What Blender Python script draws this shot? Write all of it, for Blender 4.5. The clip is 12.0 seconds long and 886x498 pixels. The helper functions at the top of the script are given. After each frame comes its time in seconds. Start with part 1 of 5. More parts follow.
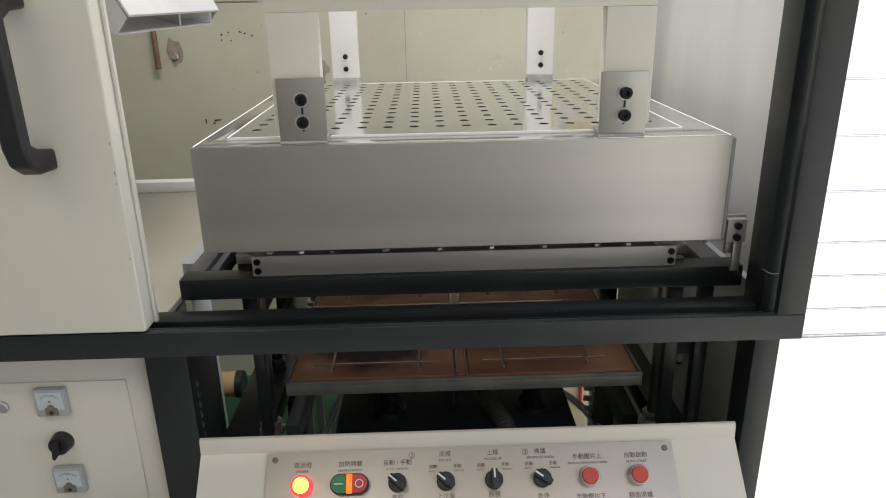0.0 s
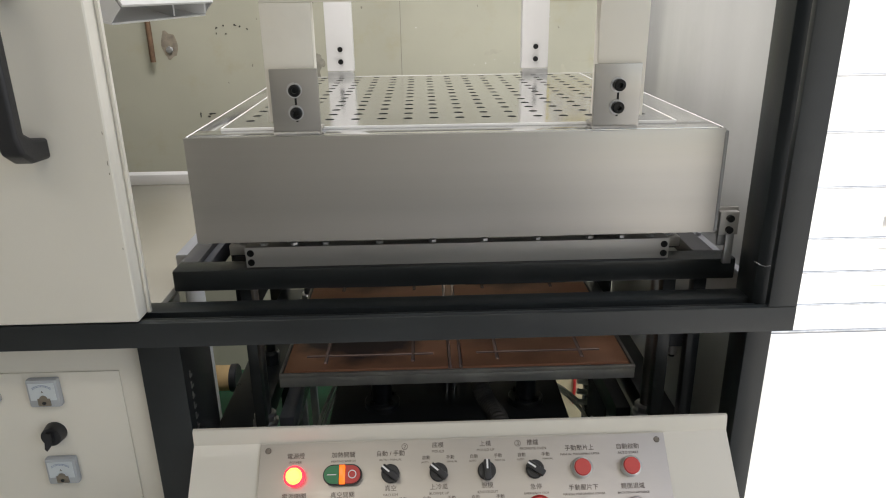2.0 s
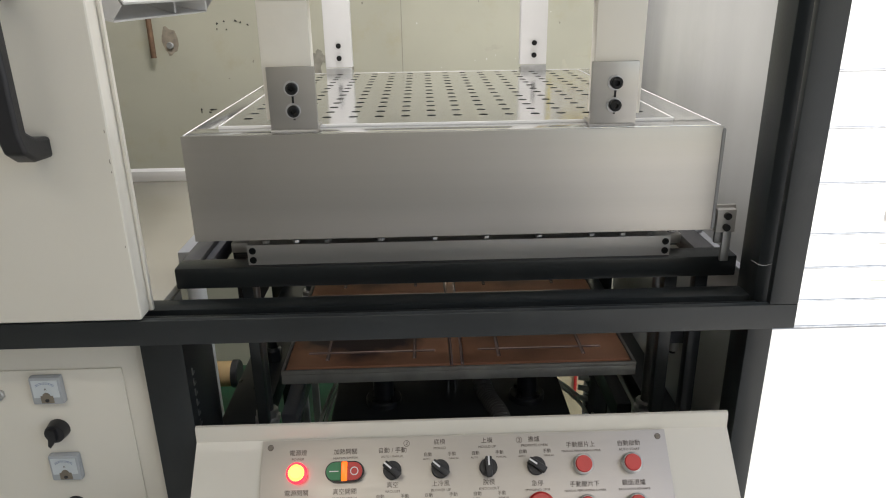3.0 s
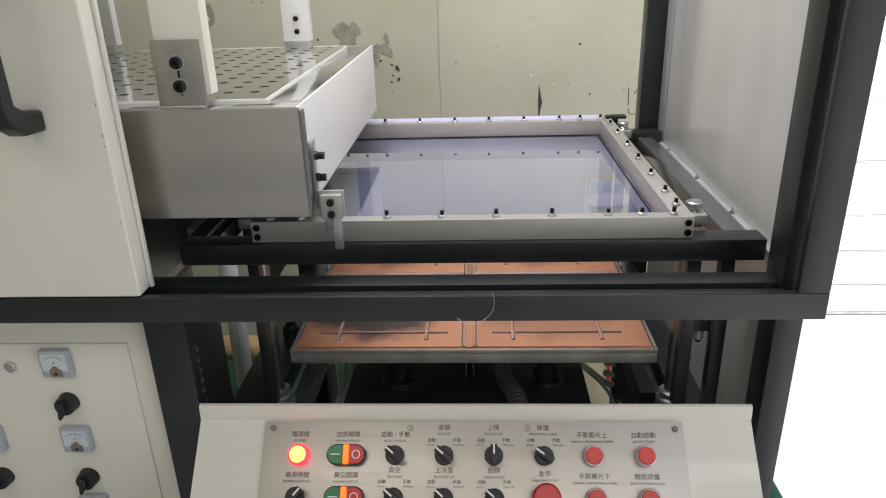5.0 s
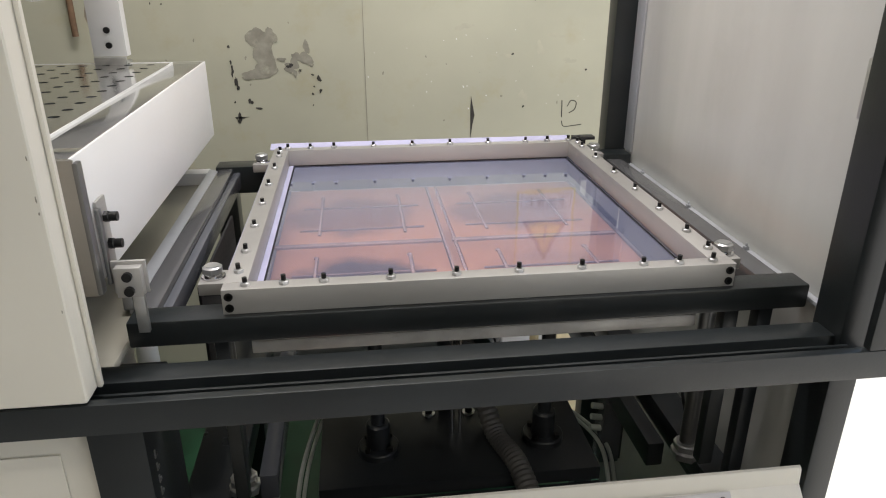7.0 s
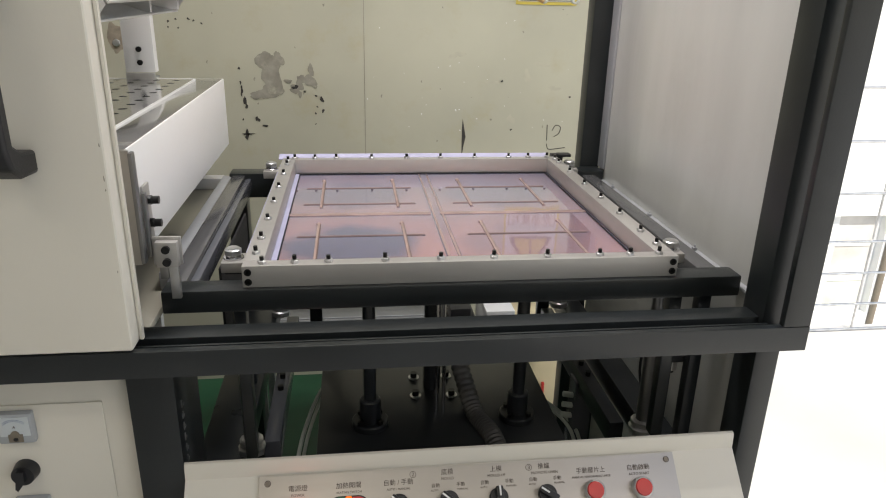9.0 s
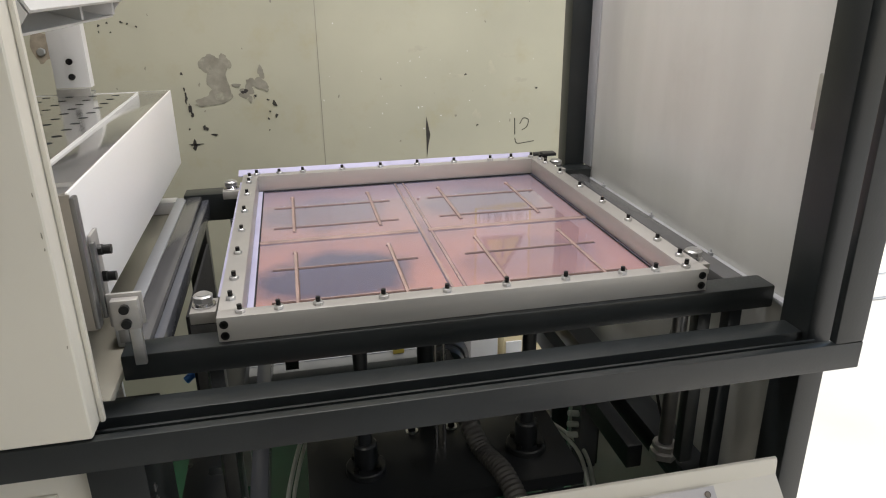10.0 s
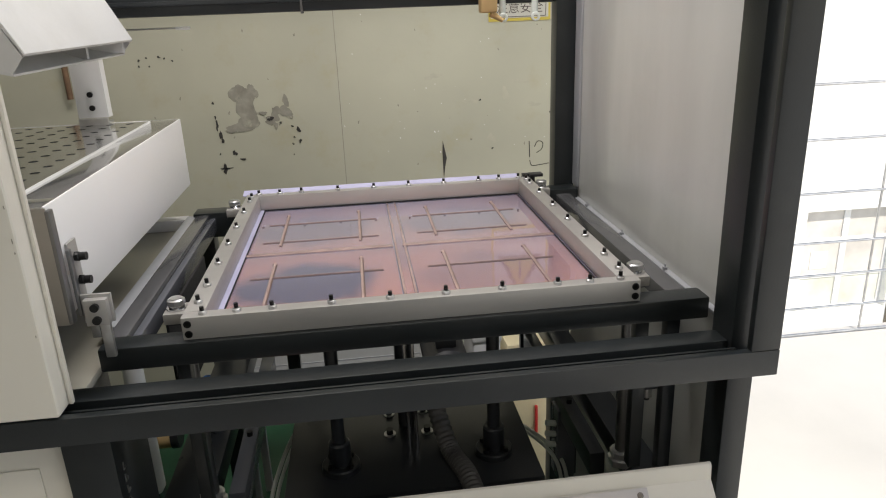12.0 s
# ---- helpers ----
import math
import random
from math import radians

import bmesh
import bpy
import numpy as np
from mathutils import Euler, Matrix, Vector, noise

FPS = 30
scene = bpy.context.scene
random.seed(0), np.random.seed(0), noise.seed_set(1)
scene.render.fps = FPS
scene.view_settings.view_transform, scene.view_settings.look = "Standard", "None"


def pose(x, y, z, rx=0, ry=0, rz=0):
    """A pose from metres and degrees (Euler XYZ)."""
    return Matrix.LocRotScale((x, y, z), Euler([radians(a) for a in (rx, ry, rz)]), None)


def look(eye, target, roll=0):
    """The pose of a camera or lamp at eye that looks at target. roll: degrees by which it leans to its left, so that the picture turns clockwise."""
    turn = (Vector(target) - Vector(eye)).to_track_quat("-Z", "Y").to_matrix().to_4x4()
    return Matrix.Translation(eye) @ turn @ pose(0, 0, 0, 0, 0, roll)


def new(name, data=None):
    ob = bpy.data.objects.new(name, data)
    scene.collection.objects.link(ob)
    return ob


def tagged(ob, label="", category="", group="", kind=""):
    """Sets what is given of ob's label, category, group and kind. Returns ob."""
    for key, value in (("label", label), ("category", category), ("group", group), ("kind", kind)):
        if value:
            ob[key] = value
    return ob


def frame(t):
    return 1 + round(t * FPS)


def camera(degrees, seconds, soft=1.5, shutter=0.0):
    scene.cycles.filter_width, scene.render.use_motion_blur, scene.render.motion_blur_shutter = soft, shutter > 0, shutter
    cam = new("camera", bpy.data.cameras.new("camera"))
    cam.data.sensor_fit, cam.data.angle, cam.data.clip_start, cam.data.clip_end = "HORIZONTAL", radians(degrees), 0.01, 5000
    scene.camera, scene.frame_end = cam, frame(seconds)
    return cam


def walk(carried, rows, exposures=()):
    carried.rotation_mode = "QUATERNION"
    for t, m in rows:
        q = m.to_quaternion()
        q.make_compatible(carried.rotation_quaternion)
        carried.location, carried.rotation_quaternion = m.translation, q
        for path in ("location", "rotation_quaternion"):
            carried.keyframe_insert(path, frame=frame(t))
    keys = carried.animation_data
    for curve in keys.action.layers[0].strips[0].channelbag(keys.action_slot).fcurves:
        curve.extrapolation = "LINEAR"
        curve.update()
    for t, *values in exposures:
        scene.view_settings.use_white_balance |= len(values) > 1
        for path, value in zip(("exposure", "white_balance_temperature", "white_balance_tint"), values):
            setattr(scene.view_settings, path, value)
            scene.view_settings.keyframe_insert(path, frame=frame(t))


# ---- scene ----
cam = camera(64.6, 12.0, soft=1.1)
PATH = [
    (0, (-0.054, -0.989, 1.419), (-0.014, 0.893, 0.744), -1.1),
    (0.5, (-0.056, -0.991, 1.416), (-0.013, 0.894, 0.75), -0.9),
    (1, (-0.057, -0.989, 1.42), (-0.014, 0.893, 0.744), -1.0),
    (1.5, (-0.055, -0.989, 1.419), (-0.006, 0.889, 0.734), -0.9),
    (2, (-0.051, -0.993, 1.413), (0.001, 0.886, 0.728), -0.8),
    (2.5, (-0.053, -0.993, 1.415), (0.002, 0.882, 0.72), -0.7),
    (4.3, (-0.026, -0.988, 1.42), (-0.026, 0.885, 0.718), -2.0),
    (4.5, (-0.01, -0.977, 1.41), (-0.041, 0.894, 0.704), -1.7),
    (5, (0.014, -0.951, 1.406), (-0.089, 0.896, 0.646), -1.8),
    (5.5, (-0.021, -0.872, 1.409), (-0.016, 0.968, 0.625), -0.7),
    (6, (-0.088, -0.801, 1.42), (0.049, 1.043, 0.658), -0.2),
    (6.5, (-0.142, -0.767, 1.417), (0.072, 1.063, 0.638), 0.4),
    (7, (-0.152, -0.768, 1.42), (0.077, 1.065, 0.653), 0.0),
    (7.2, (-0.155, -0.78, 1.421), (0.099, 1.055, 0.669), 0.4),
    (8.8, (-0.157, -0.965, 1.43), (0.06, 0.901, 0.743), 0.1),
    (9, (-0.162, -0.933, 1.427), (0.088, 0.927, 0.734), 1.4),
    (9.5, (-0.181, -0.83, 1.436), (0.153, 1.015, 0.739), -0.7),
    (10, (-0.21, -0.782, 1.43), (0.177, 1.044, 0.71), -0.7),
    (10.5, (-0.187, -0.795, 1.433), (0.095, 1.044, 0.699), -0.5),
    (11, (-0.129, -0.842, 1.435), (0.09, 1.014, 0.723), -0.9),
    (11.5, (-0.078, -0.883, 1.439), (0.125, 0.99, 0.766), -2.4),
    (12, (-0.067, -0.894, 1.44), (0.151, 0.984, 0.788), -2.2),
]
walk(cam, [(t, look(eye, target, roll)) for t, eye, target, roll in PATH], exposures=((0, 0.24, 6780, 9), (5, 0.35, 6700, 9), (7, 0.30, 6880, 9), (9, 0.19, 6950, 9), (10, 0.21, 6950, 9), (11, 0.38, 6950, 9), (11.5, 0.20, 6950, 9), (12, 0.03, 6950, 9)))

# ---- light ----
world = bpy.data.worlds.new("world")
scene.world = world
world.use_nodes = True
wn = world.node_tree.nodes
sky = wn.new("ShaderNodeTexSky")
sky.sky_type = "NISHITA"
sky.sun_disc = False
sky.sun_elevation, sky.sun_rotation = radians(48), radians(150)
wn["Background"].inputs["Strength"].default_value = 0.15
world.node_tree.links.new(sky.outputs[0], wn["Background"].inputs["Color"])
sun = new("sun", bpy.data.lights.new("sun", "SUN"))
sun.data.energy, sun.data.angle, sun.data.color = 4.5, radians(0.6), (1.0, 0.96, 0.9)
sun.matrix_world = look((2.2, -3.8, 6.0), (1.2, 1.0, 0.0))


def area_lamp(name, eye, target, w, h, power, colour):
    lamp = new(name, bpy.data.lights.new(name, "AREA"))
    lamp.data.shape, lamp.data.size, lamp.data.size_y = "RECTANGLE", w, h
    lamp.data.energy, lamp.data.color = power, colour
    lamp.matrix_world = look(eye, target)
    return lamp


# unseen lamps, added: two under the workshop ceiling, one over the forming area
area_lamp("unseen_ceiling_lamp", (-1.0, -1.6, 2.98), (-1.0, -1.6, 0), 1.2, 0.25, 8, (1.0, 0.96, 0.9))
area_lamp("unseen_ceiling_lamp", (0.6, -2.2, 2.98), (0.6, -2.2, 0), 1.2, 0.25, 8, (1.0, 0.96, 0.9))
area_lamp("unseen_forming_lamp", (-0.05, 0.30, 2.6), (-0.05, 0.48, 1.0), 1.1, 0.10, 26.5, (0.96, 0.95, 1.0))


# ---- materials ----
def material(name, colour, rough=0.5, metal=0.0, spread=0.12, scale=6.0, fine=120.0, bump=0.05, stain=None, stain_amount=0.0,
             stretch=(1, 1, 1), coat=0.0, by_object=0.0, stain_scale=0.0):
    """A surface with broad tone variation, fine grain and relief; stain: a second colour in soft patches."""
    m = bpy.data.materials.new(name)
    m.use_nodes = True
    nt = m.node_tree
    n, link = nt.nodes, nt.links.new
    bsdf = n["Principled BSDF"]
    tc = n.new("ShaderNodeTexCoord")
    mp = n.new("ShaderNodeMapping")
    mp.inputs["Scale"].default_value = stretch
    link(tc.outputs["Object"], mp.inputs[0])
    broad = n.new("ShaderNodeTexNoise")
    broad.inputs["Scale"].default_value, broad.inputs["Detail"].default_value = scale, 5
    grain = n.new("ShaderNodeTexNoise")
    grain.inputs["Scale"].default_value, grain.inputs["Detail"].default_value = fine, 4
    link(mp.outputs[0], broad.inputs["Vector"])
    link(mp.outputs[0], grain.inputs["Vector"])
    ramp = n.new("ShaderNodeMapRange")
    ramp.inputs["From Min"].default_value, ramp.inputs["From Max"].default_value = 0.3, 0.7
    ramp.inputs["To Min"].default_value, ramp.inputs["To Max"].default_value = 1 - spread, 1 + spread * 0.5
    link(broad.outputs["Fac"], ramp.inputs["Value"])
    tone = n.new("ShaderNodeMix")
    tone.data_type, tone.blend_type = "RGBA", "MULTIPLY"
    tone.inputs["Factor"].default_value = 1
    tone.inputs[6].default_value = (*colour, 1)
    link(ramp.outputs[0], tone.inputs[7])
    last = tone.outputs[2]
    if by_object:
        info = n.new("ShaderNodeObjectInfo")
        rr = n.new("ShaderNodeMapRange")
        rr.inputs["To Min"].default_value, rr.inputs["To Max"].default_value = 1 - by_object, 1 + by_object
        link(info.outputs["Random"], rr.inputs["Value"])
        t3 = n.new("ShaderNodeMix")
        t3.data_type, t3.blend_type = "RGBA", "MULTIPLY"
        t3.inputs["Factor"].default_value = 1
        link(last, t3.inputs[6])
        link(rr.outputs[0], t3.inputs[7])
        last = t3.outputs[2]
    if stain:
        sp = n.new("ShaderNodeTexNoise")
        sp.inputs["Scale"].default_value, sp.inputs["Detail"].default_value = stain_scale or scale * 0.8, 8
        sp.inputs["Roughness"].default_value = 0.65
        off = n.new("ShaderNodeMapping")
        off.inputs["Location"].default_value = (3.1, 1.7, 5.3)
        link(tc.outputs["Object"], off.inputs[0])
        link(off.outputs[0], sp.inputs["Vector"])
        cut = n.new("ShaderNodeMapRange")
        cut.inputs["From Min"].default_value, cut.inputs["From Max"].default_value = 0.55, 0.75
        cut.inputs["To Max"].default_value = stain_amount
        link(sp.outputs["Fac"], cut.inputs["Value"])
        t2 = n.new("ShaderNodeMix")
        t2.data_type = "RGBA"
        link(cut.outputs[0], t2.inputs["Factor"])
        link(last, t2.inputs[6])
        t2.inputs[7].default_value = (*stain, 1)
        last = t2.outputs[2]
    link(last, bsdf.inputs["Base Color"])
    rg = n.new("ShaderNodeMapRange")
    rg.inputs["To Min"].default_value, rg.inputs["To Max"].default_value = max(0.02, rough * 0.75), min(1, rough * 1.25)
    link(grain.outputs["Fac"], rg.inputs["Value"])
    link(rg.outputs[0], bsdf.inputs["Roughness"])
    bsdf.inputs["Metallic"].default_value = metal
    bsdf.inputs["Coat Weight"].default_value = coat
    if bump:
        bp = n.new("ShaderNodeBump")
        bp.inputs["Strength"].default_value, bp.inputs["Distance"].default_value = bump, 0.002
        link(grain.outputs["Fac"], bp.inputs["Height"])
        link(bp.outputs[0], bsdf.inputs["Normal"])
    return m


def glow(name, colour, strength, base):
    m = bpy.data.materials.new(name)
    m.use_nodes = True
    b = m.node_tree.nodes["Principled BSDF"]
    b.inputs["Base Color"].default_value = (*base, 1)
    b.inputs["Emission Color"].default_value = (*colour, 1)
    b.inputs["Emission Strength"].default_value = strength
    b.inputs["Roughness"].default_value = 0.25
    return m


CONSOLE = material("glossy_cream_paint", (0.69, 0.655, 0.575), 0.40, spread=0.05, scale=3, fine=260, bump=0.02, stain=(0.50, 0.46, 0.38), stain_amount=0.35, coat=0.12)
CREAM = material("cream_paint", (0.69, 0.655, 0.575), 0.42, spread=0.05, scale=3, fine=260, bump=0.04, stain=(0.50, 0.46, 0.38), stain_amount=0.35)
PALE = material("pale_paint", (0.68, 0.67, 0.655), 0.40, spread=0.06, scale=4, fine=240, bump=0.04, stain=(0.5, 0.48, 0.44), stain_amount=0.2)
SIDE = material("white_side_paint", (0.56, 0.56, 0.535), 0.22, spread=0.10, scale=3.5, fine=3.2, bump=0.9, stretch=(1, 2.2, 0.45), stain=(0.40, 0.39, 0.36), stain_amount=0.35)
CHARCOAL = material("charcoal_paint", (0.0155, 0.0185, 0.0195), 0.32, spread=0.25, scale=7, fine=300, bump=0.05, stain=(0.05, 0.05, 0.05), stain_amount=0.35)
BLACK = material("black_steel", (0.019, 0.022, 0.025), 0.30, spread=0.2, scale=5, fine=6, bump=0.0, stain=(0.035, 0.036, 0.038), stain_amount=0.25, stain_scale=3.0)
PLASTIC = material("black_plastic", (0.015, 0.015, 0.017), 0.45, spread=0.1, scale=20, fine=500, bump=0.08)
STAINLESS = material("brushed_stainless", (0.455, 0.435, 0.405), 0.36, 1.0, spread=0.10, scale=5, fine=160, bump=0.03, stretch=(0.05, 1, 3), stain=(0.40, 0.38, 0.34), stain_amount=0.4)
BRIGHT = material("bright_sheet_steel", (0.72, 0.71, 0.70), 0.30, 0.55, spread=0.08, scale=6, fine=140, bump=0.03, stretch=(1, 0.08, 1), stain=(0.55, 0.53, 0.5), stain_amount=0.3)
MIRROR = material("polished_sheet_steel", (0.70, 0.70, 0.69), 0.13, 0.92, spread=0.08, scale=6, fine=140, bump=0.02, stretch=(1, 0.1, 1), stain=(0.5, 0.49, 0.45), stain_amount=0.3)
GREYPAINT = material("grey_machine_paint", (0.36, 0.37, 0.39), 0.35, spread=0.15, scale=5, fine=150, bump=0.04, stain=(0.2, 0.2, 0.2), stain_amount=0.4)
ALU = material("milled_aluminium", (0.44, 0.425, 0.405), 0.42, 0.5, spread=0.22, scale=12, fine=220, bump=0.05, stretch=(0.2, 0.2, 1), stain=(0.42, 0.40, 0.38), stain_amount=0.5)
GALV = material("galvanised_steel", (0.60, 0.60, 0.60), 0.35, 0.9, spread=0.25, scale=25, fine=150, bump=0.05)
CHROME = material("chrome", (0.65, 0.65, 0.66), 0.15, 1.0, spread=0.06, scale=10, fine=200, bump=0.0)
DARKBOLT = material("black_oxide_bolt", (0.02, 0.02, 0.02), 0.35, 0.6, spread=0.2, scale=60, fine=400, bump=0.05)
WALL = material("painted_wall", (0.475, 0.46, 0.355), 0.55, spread=0.13, scale=2.2, fine=70, bump=0.06, stain=(0.42, 0.36, 0.20), stain_amount=0.42, stain_scale=7.5)
FLOOR = material("green_epoxy", (0.017, 0.09, 0.042), 0.35, spread=0.3, scale=3, fine=60, bump=0.05, stain=(0.06, 0.09, 0.06), stain_amount=0.6)
ROOM = material("workshop_plaster", (0.66, 0.65, 0.62), 0.8, spread=0.08, scale=1.2, fine=40, bump=0.05)
WHITEWASH = material("white_render", (0.82, 0.82, 0.80), 0.8, spread=0.05, scale=1.5, fine=50, bump=0.05)
CONCRETE = material("pale_concrete", (0.62, 0.61, 0.59), 0.85, spread=0.12, scale=1.3, fine=60, bump=0.08)
PATCH = material("bare_plaster", (0.30, 0.28, 0.23), 0.85, spread=0.2, scale=30, fine=200, bump=0.1)
CHIPPED = material("part_worn_paint", (0.31, 0.29, 0.235), 0.8, spread=0.25, scale=34, fine=200, bump=0.1, stain=(0.50, 0.475, 0.37), stain_amount=0.85, stain_scale=26)
SMUDGE = material("grease_smudge", (0.485, 0.465, 0.36), 0.6, spread=0.1, scale=30, fine=120, bump=0.02)
SOOT = material("dark_mark", (0.05, 0.045, 0.04), 0.8, spread=0.3, scale=60, fine=300, bump=0.05)
RUST = material("rusty_pipe", (0.20, 0.12, 0.07), 0.7, 0.3, spread=0.35, scale=30, fine=200, bump=0.15)
WORN = material("rust_stained_paint", (0.34, 0.29, 0.22), 0.8, spread=0.35, scale=35, fine=200, bump=0.1)
RED = material("red_plastic", (0.55, 0.035, 0.03), 0.35, spread=0.06, scale=30, fine=300, bump=0.03)
GREEN = material("green_plastic", (0.02, 0.20, 0.07), 0.35, spread=0.06, scale=30, fine=300, bump=0.03)
PLATE = material("engraved_plate", (0.51, 0.475, 0.43), 0.38, 0.55, spread=0.06, scale=8, fine=260, bump=0.03, stretch=(0.1, 1, 1))
INK = material("dark_print", (0.11, 0.085, 0.075), 0.7, spread=0.1, scale=80, fine=300, bump=0.0)
WINDOW = material("sunlit_curtained_pane", (0.66, 0.63, 0.59), 0.2, spread=0.3, scale=1.2, fine=8, bump=0.0)
GREENPANE = material("pale_green_pane", (0.74, 0.75, 0.66), 0.2, spread=0.3, scale=1.2, fine=8, bump=0.0)
WHITE = material("white_plastic", (0.78, 0.78, 0.77), 0.4, spread=0.05, scale=15, fine=200, bump=0.03)
YELLOW = material("yellow_plastic", (0.56, 0.44, 0.07), 0.4, spread=0.08, scale=15, fine=200, bump=0.02)
TAN = material("tan_cardboard", (0.52, 0.36, 0.17), 0.75, spread=0.15, scale=12, fine=120, bump=0.06)
PAPER = material("yellowed_paper", (0.58, 0.56, 0.48), 0.6, spread=0.06, scale=9, fine=150, bump=0.02)
PUMPGREY = material("grey_bench_paint", (0.20, 0.205, 0.205), 0.35, spread=0.12, scale=5, fine=150, bump=0.04, stain=(0.30, 0.30, 0.29), stain_amount=0.4)
SCALEBLUE = material("printed_scale_blue", (0.10, 0.17, 0.34), 0.5, spread=0.05, scale=40, fine=200, bump=0.0)
CARTON = material("pale_carton", (0.68, 0.58, 0.36), 0.7, spread=0.1, scale=12, fine=120, bump=0.05)
NOZZLE = material("white_duct_paint", (0.52, 0.52, 0.515), 0.38, spread=0.10, scale=5, fine=240, bump=0.04, stain=(0.40, 0.39, 0.37), stain_amount=0.35)
BLUE = material("blue_plastic", (0.02, 0.16, 0.55), 0.4, spread=0.1, scale=20, fine=200, bump=0.02)
BLUEGREY = material("blue_grey_paint", (0.095, 0.10, 0.115), 0.22, spread=0.15, scale=4, fine=120, bump=0.04, stain=(0.12, 0.12, 0.13), stain_amount=0.4)
GREYHOSE = material("grey_hose", (0.09, 0.088, 0.085), 0.55, spread=0.25, scale=40, fine=200, bump=0.05)
SIDEPLATE = material("white_heater_side", (0.78, 0.77, 0.76), 0.34, 0.0, spread=0.04, scale=3, fine=120, bump=0.02, stain=(0.66, 0.64, 0.61), stain_amount=0.25)
TABLE = material("glossy_table_sheet", (0.38, 0.36, 0.30), 0.18, spread=0.08, scale=3, fine=4, bump=0.0, stain=(0.36, 0.33, 0.27), stain_amount=0.3)
METER = material("grey_meter_case", (0.40, 0.42, 0.44), 0.25, spread=0.06, scale=20, fine=200, bump=0.01)
METERFACE = material("pale_meter_face", (0.56, 0.60, 0.62), 0.4, spread=0.05, scale=30, fine=200, bump=0.0)
UMBER = material("brown_grey_plastic", (0.20, 0.17, 0.13), 0.4, spread=0.1, scale=30, fine=200, bump=0.0)
THREAD = material("fine_thread", (0.5, 0.5, 0.5), 0.5, spread=0.1, scale=50, fine=300, bump=0.0)
CLEARHOSE = material("milky_tube", (0.6, 0.64, 0.6), 0.3, spread=0.1, scale=20, fine=200, bump=0.0)
BRASS = material("brass", (0.55, 0.42, 0.15), 0.3, 1.0, spread=0.15, scale=20, fine=200, bump=0.03)
BEDSIDE = material("worn_bed_paint", (0.10, 0.10, 0.103), 0.13, spread=0.3, scale=9, fine=120, bump=0.03, stretch=(1, 0.3, 1), stain=(0.15, 0.145, 0.14), stain_amount=0.5)
RUBBER = material("dull_black_sheet", (0.006, 0.006, 0.007), 0.95, spread=0.2, scale=10, fine=200, bump=0.0)
TRAY = material("worn_tray_steel", (0.36, 0.35, 0.33), 0.42, 0.6, spread=0.3, scale=14, fine=150, bump=0.06, stain=(0.20, 0.18, 0.16), stain_amount=0.6)
STEEL = material("dark_rolled_steel", (0.25, 0.25, 0.25), 0.32, 0.85, spread=0.2, scale=14, fine=200, bump=0.04, stretch=(1, 1, 0.2), stain=(0.12, 0.11, 0.10), stain_amount=0.5)
LILAC = material("lilac_sheet_edge", (0.46, 0.45, 0.62), 0.15, spread=0.12, scale=10, fine=60, bump=0.02)
CABLE = material("black_cable", (0.015, 0.015, 0.016), 0.5, spread=0.1, scale=20, fine=200, bump=0.0)
LAMP_RED = glow("lit_red_lens", (1.0, 0.20, 0.025), 9.0, (0.8, 0.05, 0.02))
LAMP_RING = glow("lit_red_collar", (1.0, 0.03, 0.06), 1.6, (0.7, 0.03, 0.04))
LAMP_AMBER = glow("lit_amber_lens", (1.0, 0.16, 0.01), 1.1, (0.6, 0.10, 0.02))


def copper_material(soot_shade):
    """Darkness of the plate's burnt middle; at front right it includes a painted dark reflection."""
    m = material("copper_plate", (0.60, 0.30, 0.18), 0.34, 0.4, spread=0.14, scale=9, fine=180, bump=0.05)
    nt = m.node_tree
    n, link = nt.nodes, nt.links.new
    bsdf = n["Principled BSDF"]
    old = bsdf.inputs["Base Color"].links[0].from_socket
    tc = n.new("ShaderNodeTexCoord")
    # a rounded field with a ragged edge round each plate's middle: burnt-in soot, at front right also a painted dark
    # reflection
    length = n.new("ShaderNodeVectorMath")
    length.operation = "LENGTH"
    sc = n.new("ShaderNodeMapping")
    sc.inputs["Scale"].default_value = (8.2, 10.0, 0.0)
    sc.inputs["Location"].default_value = (0.1, 0.12, 0.0)
    link(tc.outputs["Object"], sc.inputs[0])
    link(sc.outputs[0], length.inputs[0])
    ns = n.new("ShaderNodeTexNoise")
    ns.inputs["Scale"].default_value, ns.inputs["Detail"].default_value = 13, 5
    link(tc.outputs["Object"], ns.inputs["Vector"])
    add = n.new("ShaderNodeMath")
    add.operation = "MULTIPLY_ADD"
    add.inputs[1].default_value, add.inputs[2].default_value = 1.0, -0.5
    link(ns.outputs["Fac"], add.inputs[0])
    tot = n.new("ShaderNodeMath")
    tot.operation = "ADD"
    link(length.outputs["Value"], tot.inputs[0])
    link(add.outputs[0], tot.inputs[1])
    cut = n.new("ShaderNodeMapRange")
    cut.inputs["From Min"].default_value, cut.inputs["From Max"].default_value = 1.12, 0.72
    link(tot.outputs[0], cut.inputs["Value"])
    cut.inputs["To Max"].default_value = soot_shade
    mix = n.new("ShaderNodeMix")
    mix.data_type = "RGBA"
    link(cut.outputs[0], mix.inputs["Factor"])
    link(old, mix.inputs[6])
    mix.inputs[7].default_value = (0.075, 0.058, 0.058, 1)
    link(mix.outputs[2], bsdf.inputs["Base Color"])
    return m


# third value, front right: mostly a dark reflection put into the colour
COPPERS = [copper_material(k) for k in (0.97, 0.62, 0.32, 0.58)]
# dark brown of the shadow lines painted in beside the ribs
RIB_SHADE = material("rib_shade", (0.12, 0.075, 0.06), 0.5, 0.2, spread=0.3, scale=40, fine=200, bump=0.05)
